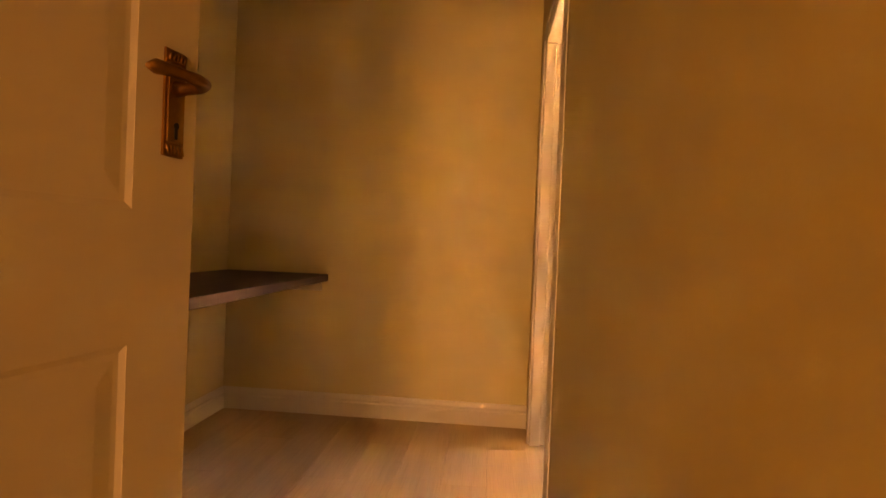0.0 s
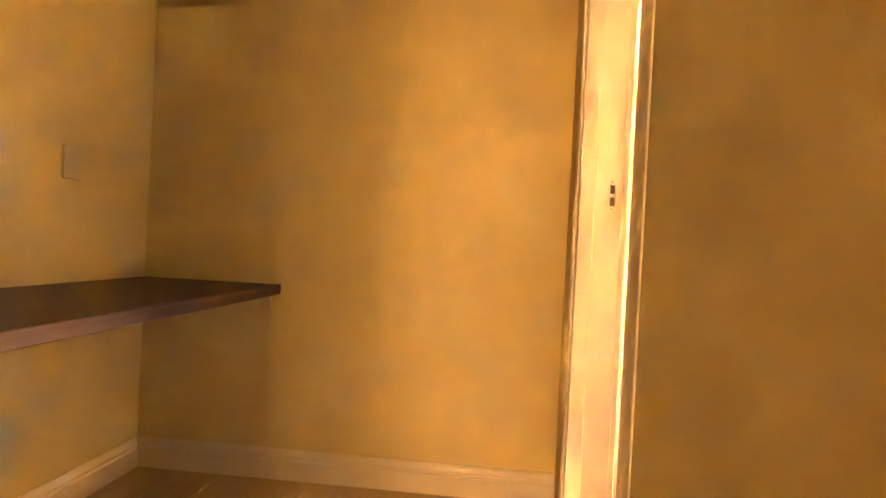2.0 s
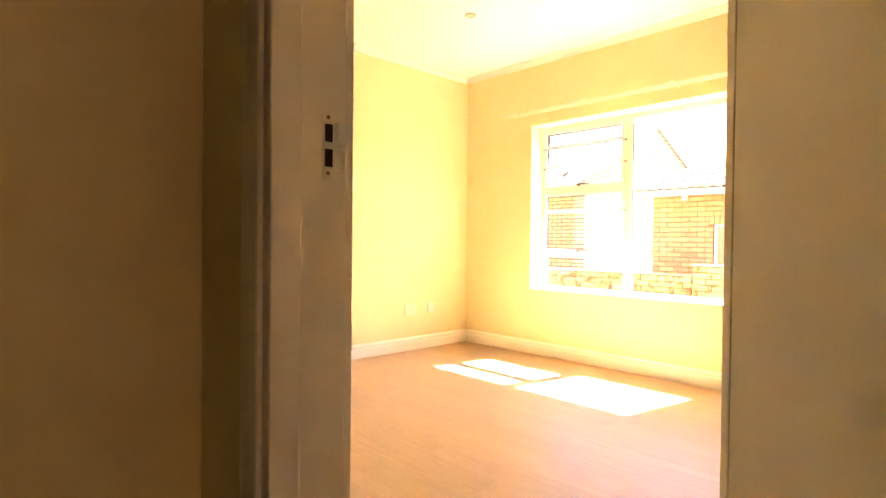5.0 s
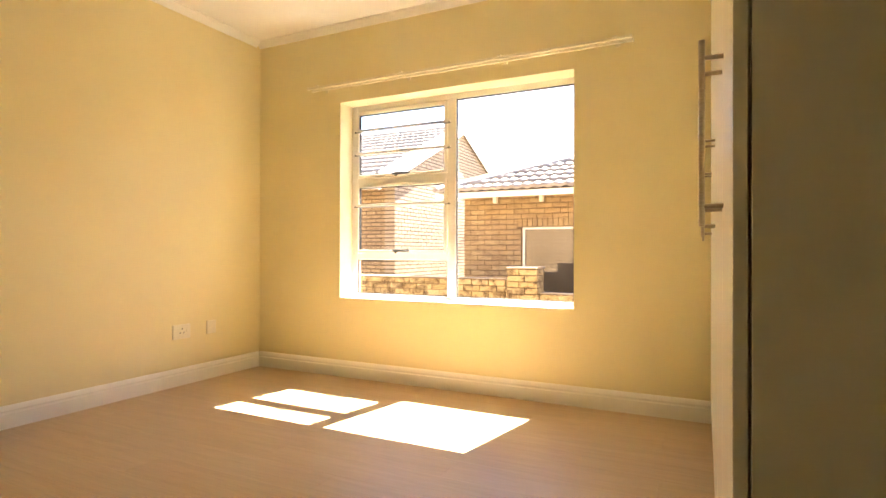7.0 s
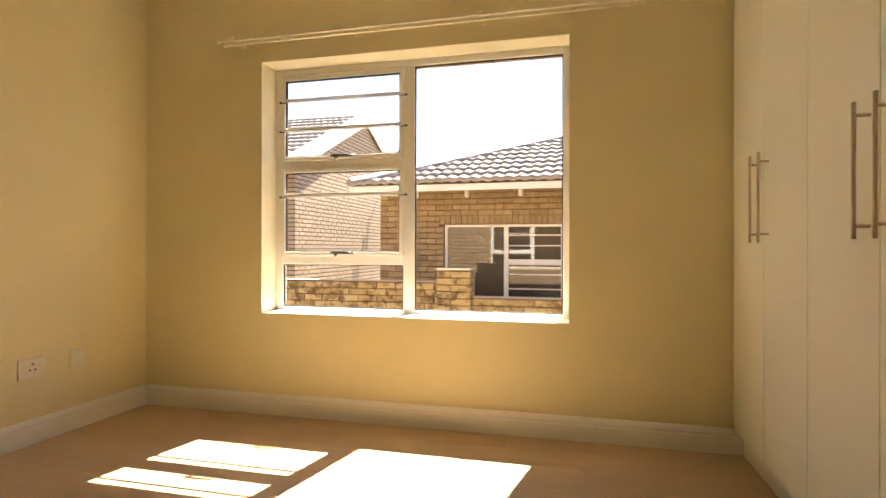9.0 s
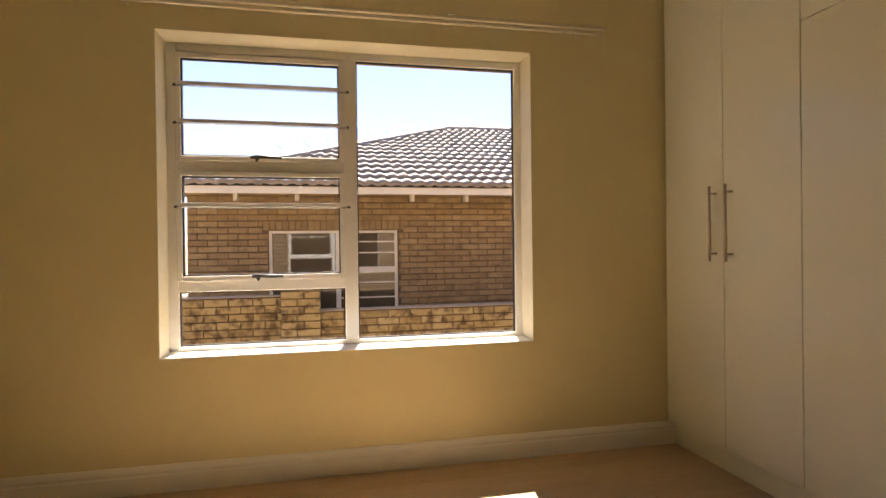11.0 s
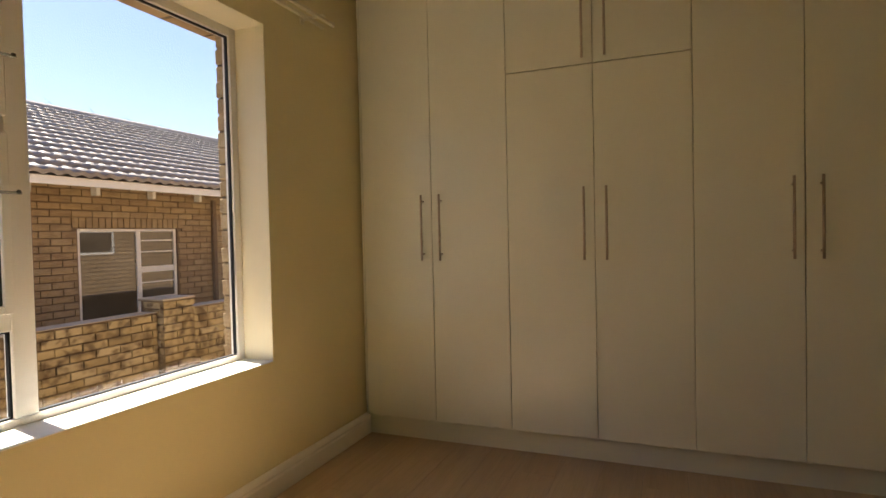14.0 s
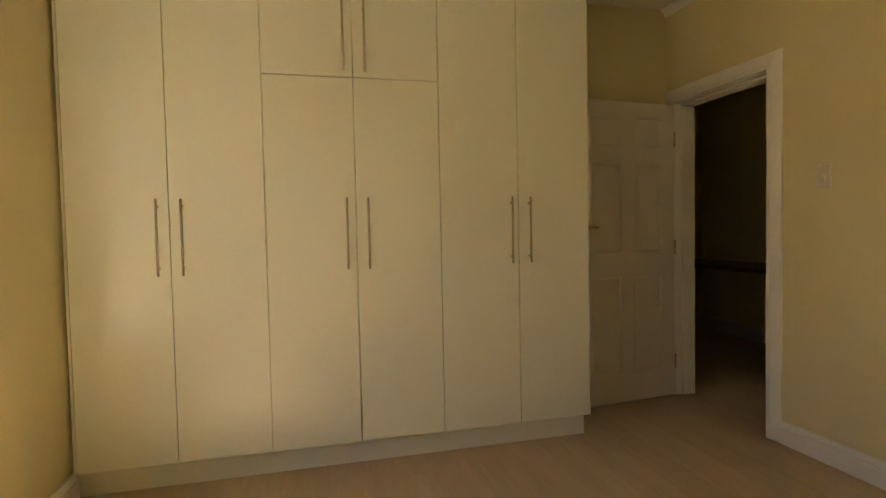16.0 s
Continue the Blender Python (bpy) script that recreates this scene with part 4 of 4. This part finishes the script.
cappings(nroof, (-3.40, EY, EZ + 0.065), (AX, AY, AZ + 0.065))
cappings(nroof, (AX, AY, AZ + 0.065), (NX1, AY, AZ + 0.065))
# loose ends of tying wire along the hip and the ridge
rnd = random.Random(5)
for k in range(22):
    f = k / 13
    c = Vector((-3.40, EY, EZ + 0.12)).lerp(Vector((AX, AY, AZ + 0.12)), f) if f < 1 else Vector((AX + (k - 13) * 0.75, AY, AZ + 0.12))
    bm = bmesh.new()
    tube(bm, [c, c + Vector((rnd.uniform(-0.16, -0.06), rnd.uniform(-0.05, 0.05), rnd.uniform(0.06, 0.12)))], [0.005, 0.003], 5)
    part("tie_wire", bm, WIRE, nroof, "loose end of steel tying wire")

# far house with a gable towards the side
GX, GY0, GYA, GYE, GZE, GZA = -5.25, 9.25, 12.35, 15.45, 2.50, 3.93
fh = thing("far_house", pose(GX, GY0, 0.02), "lit brick house with a gable and grey tiled roof", "house")
bm = bmesh.new()
d1, d2 = GYA - GY0, GYE - GY0
v = [bm.verts.new(c) for c in ((0, 0, -0.8), (0, d2, -0.8), (0, d2, GZE), (0, d1, GZA), (0, 0, GZE), (-0.23, 0, -0.8), (-0.23, d2, -0.8), (-0.23, d2, GZE), (-0.23, d1, GZA), (-0.23, 0, GZE))]
for q in ((0, 1, 2, 3, 4), (9, 8, 7, 6, 5), (0, 5, 6, 1), (4, 9, 5, 0), (2, 1, 6, 7), (3, 2, 7, 8), (4, 3, 8, 9)):
    bm.faces.new([v[i] for i in q])
part("gable_wall", bm, FARBRICK_SUNLIT, fh, "brick gable wall, sunlight put into its paler colour")
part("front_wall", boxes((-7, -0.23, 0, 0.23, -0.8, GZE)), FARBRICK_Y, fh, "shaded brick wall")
bm = bmesh.new()
ov = 0.68
pz = (GZA - GZE) / d1
ey = -ov
v = [bm.verts.new(c) for c in ((0.06, ey, GZE + pz * ey + 0.10), (-7, ey, GZE + pz * ey + 0.10), (-7, d1, GZA + 0.10), (0.06, d1, GZA + 0.10), (-7, d2 + ov, GZE - pz * ov + 0.10), (0.06, d2 + ov, GZE - pz * ov + 0.10))]
for q in ((0, 1, 2, 3), (3, 2, 4, 5)):
    bm.faces.new([v[i] for i in q])
res = bmesh.ops.extrude_face_region(bm, geom=bm.faces[:])
bmesh.ops.translate(bm, verts=[e for e in res["geom"] if isinstance(e, bmesh.types.BMVert)], vec=(0, 0, -0.06))
froof = part("roof", bm, TILE, fh, "grey tiled gable roof")
sl = math.hypot(d1 + ov, pz * (d1 + ov))
m = Matrix.Translation((0, ey - 0.03, GZE + pz * ey + 0.10)) @ Matrix.Rotation(math.atan(pz), 4, "X")
tiled_slope(froof, -6.94, 0.06, lambda s: (-7, 0.06), sl, m, TILE, TILE2, (-3.0, 0.4, 14))
bm = bmesh.new()
for a, b in (((0.06, ey, GZE + pz * ey), (0.06, d1, GZA)), ((0.06, d1, GZA), (0.06, d2 + ov, GZE - pz * ov))):
    p0, p1 = Vector(a), Vector(b)
    vs = [bm.verts.new(c) for p in (p0, p1) for c in (p + Vector((0.0, 0, -0.12)), p + Vector((0.03, 0, -0.12)), p + Vector((0.03, 0, 0.215)), p + Vector((0.0, 0, 0.215)))]
    for q in ((0, 1, 2, 3), (7, 6, 5, 4), (0, 4, 5, 1), (1, 5, 6, 2), (2, 6, 7, 3), (3, 7, 4, 0)):
        bm.faces.new([vs[i] for i in q])
part("barge_board", bm, ALU, fh, "white barge board along the gable")
part("fascia", boxes((-7, 0.06, ey - 0.02, ey, GZE + pz * ey - 0.10, GZE + pz * ey + 0.06)), ALU, fh, "white fascia board")

# television aerial on the far slope of the far roof
aer = thing("television_aerial", pose(-5.40, 14.0, GZA - (14.0 - GYA) * pz + 0.10), "thin metal television aerial on a roof", "aerial")
bm = bmesh.new()
tube(bm, [(0.0, 0.0, -0.05), (0.0, 0.0, 0.14)], 0.014, 8)
part("mast", bm, WIRE, aer)
bm = bmesh.new()
tube(bm, [(-0.05, 0.0, 0.05), (0.62, 0.0, 0.33)], 0.016, 8)
part("boom", bm, WIRE, aer)
for k in range(4):
    x = 0.44 + k * 0.055
    z = 0.07 + x * 0.42
    bm = bmesh.new()
    tube(bm, [(x - 0.05, -0.12, z + 0.10), (x + 0.02, 0.12, z - 0.06)], 0.011, 6)
    part("element", bm, WIRE, aer)

# ---- floor planks ----
floor = structure("floor", boxes((XL - 0.1, 9.15, PY - 0.1, YW + 0.1, -0.12, -0.004)), DARK, "light oak laminate floor laid lengthwise")
PW, PL = 0.193, 1.285
plank_cache = {}


def plank(x0, x1, y0, y1):
    key = (round(x1 - x0, 3), round(y1 - y0, 3))
    if key not in plank_cache:
        bm = bmesh.new()
        box(bm, 0, key[0] - 0.0006, 0, key[1] - 0.0006, -0.006, 0.0, bev=0.0006)
        plank_cache[key] = mesh_of("plank", bm, OAK)
    piece("plank", plank_cache[key], floor, (x0, y0, 0))


def lay_planks(x0, x1, y0, y1, first):
    r, y = first, y0
    while y < y1 - 0.01:
        ye = min(y + PW, y1)
        x = x0 - (r * 0.437) % PL
        while x < x1:
            a, b = max(x, x0), min(x + PL, x1)
            if b - a > 0.02:
                plank(a, b, y, ye)
            x += PL
        y, r = ye, r + 1


lay_planks(PX, 9.0, PY, -0.075, 0)
lay_planks(XL, XR, -0.075, YW, 9)
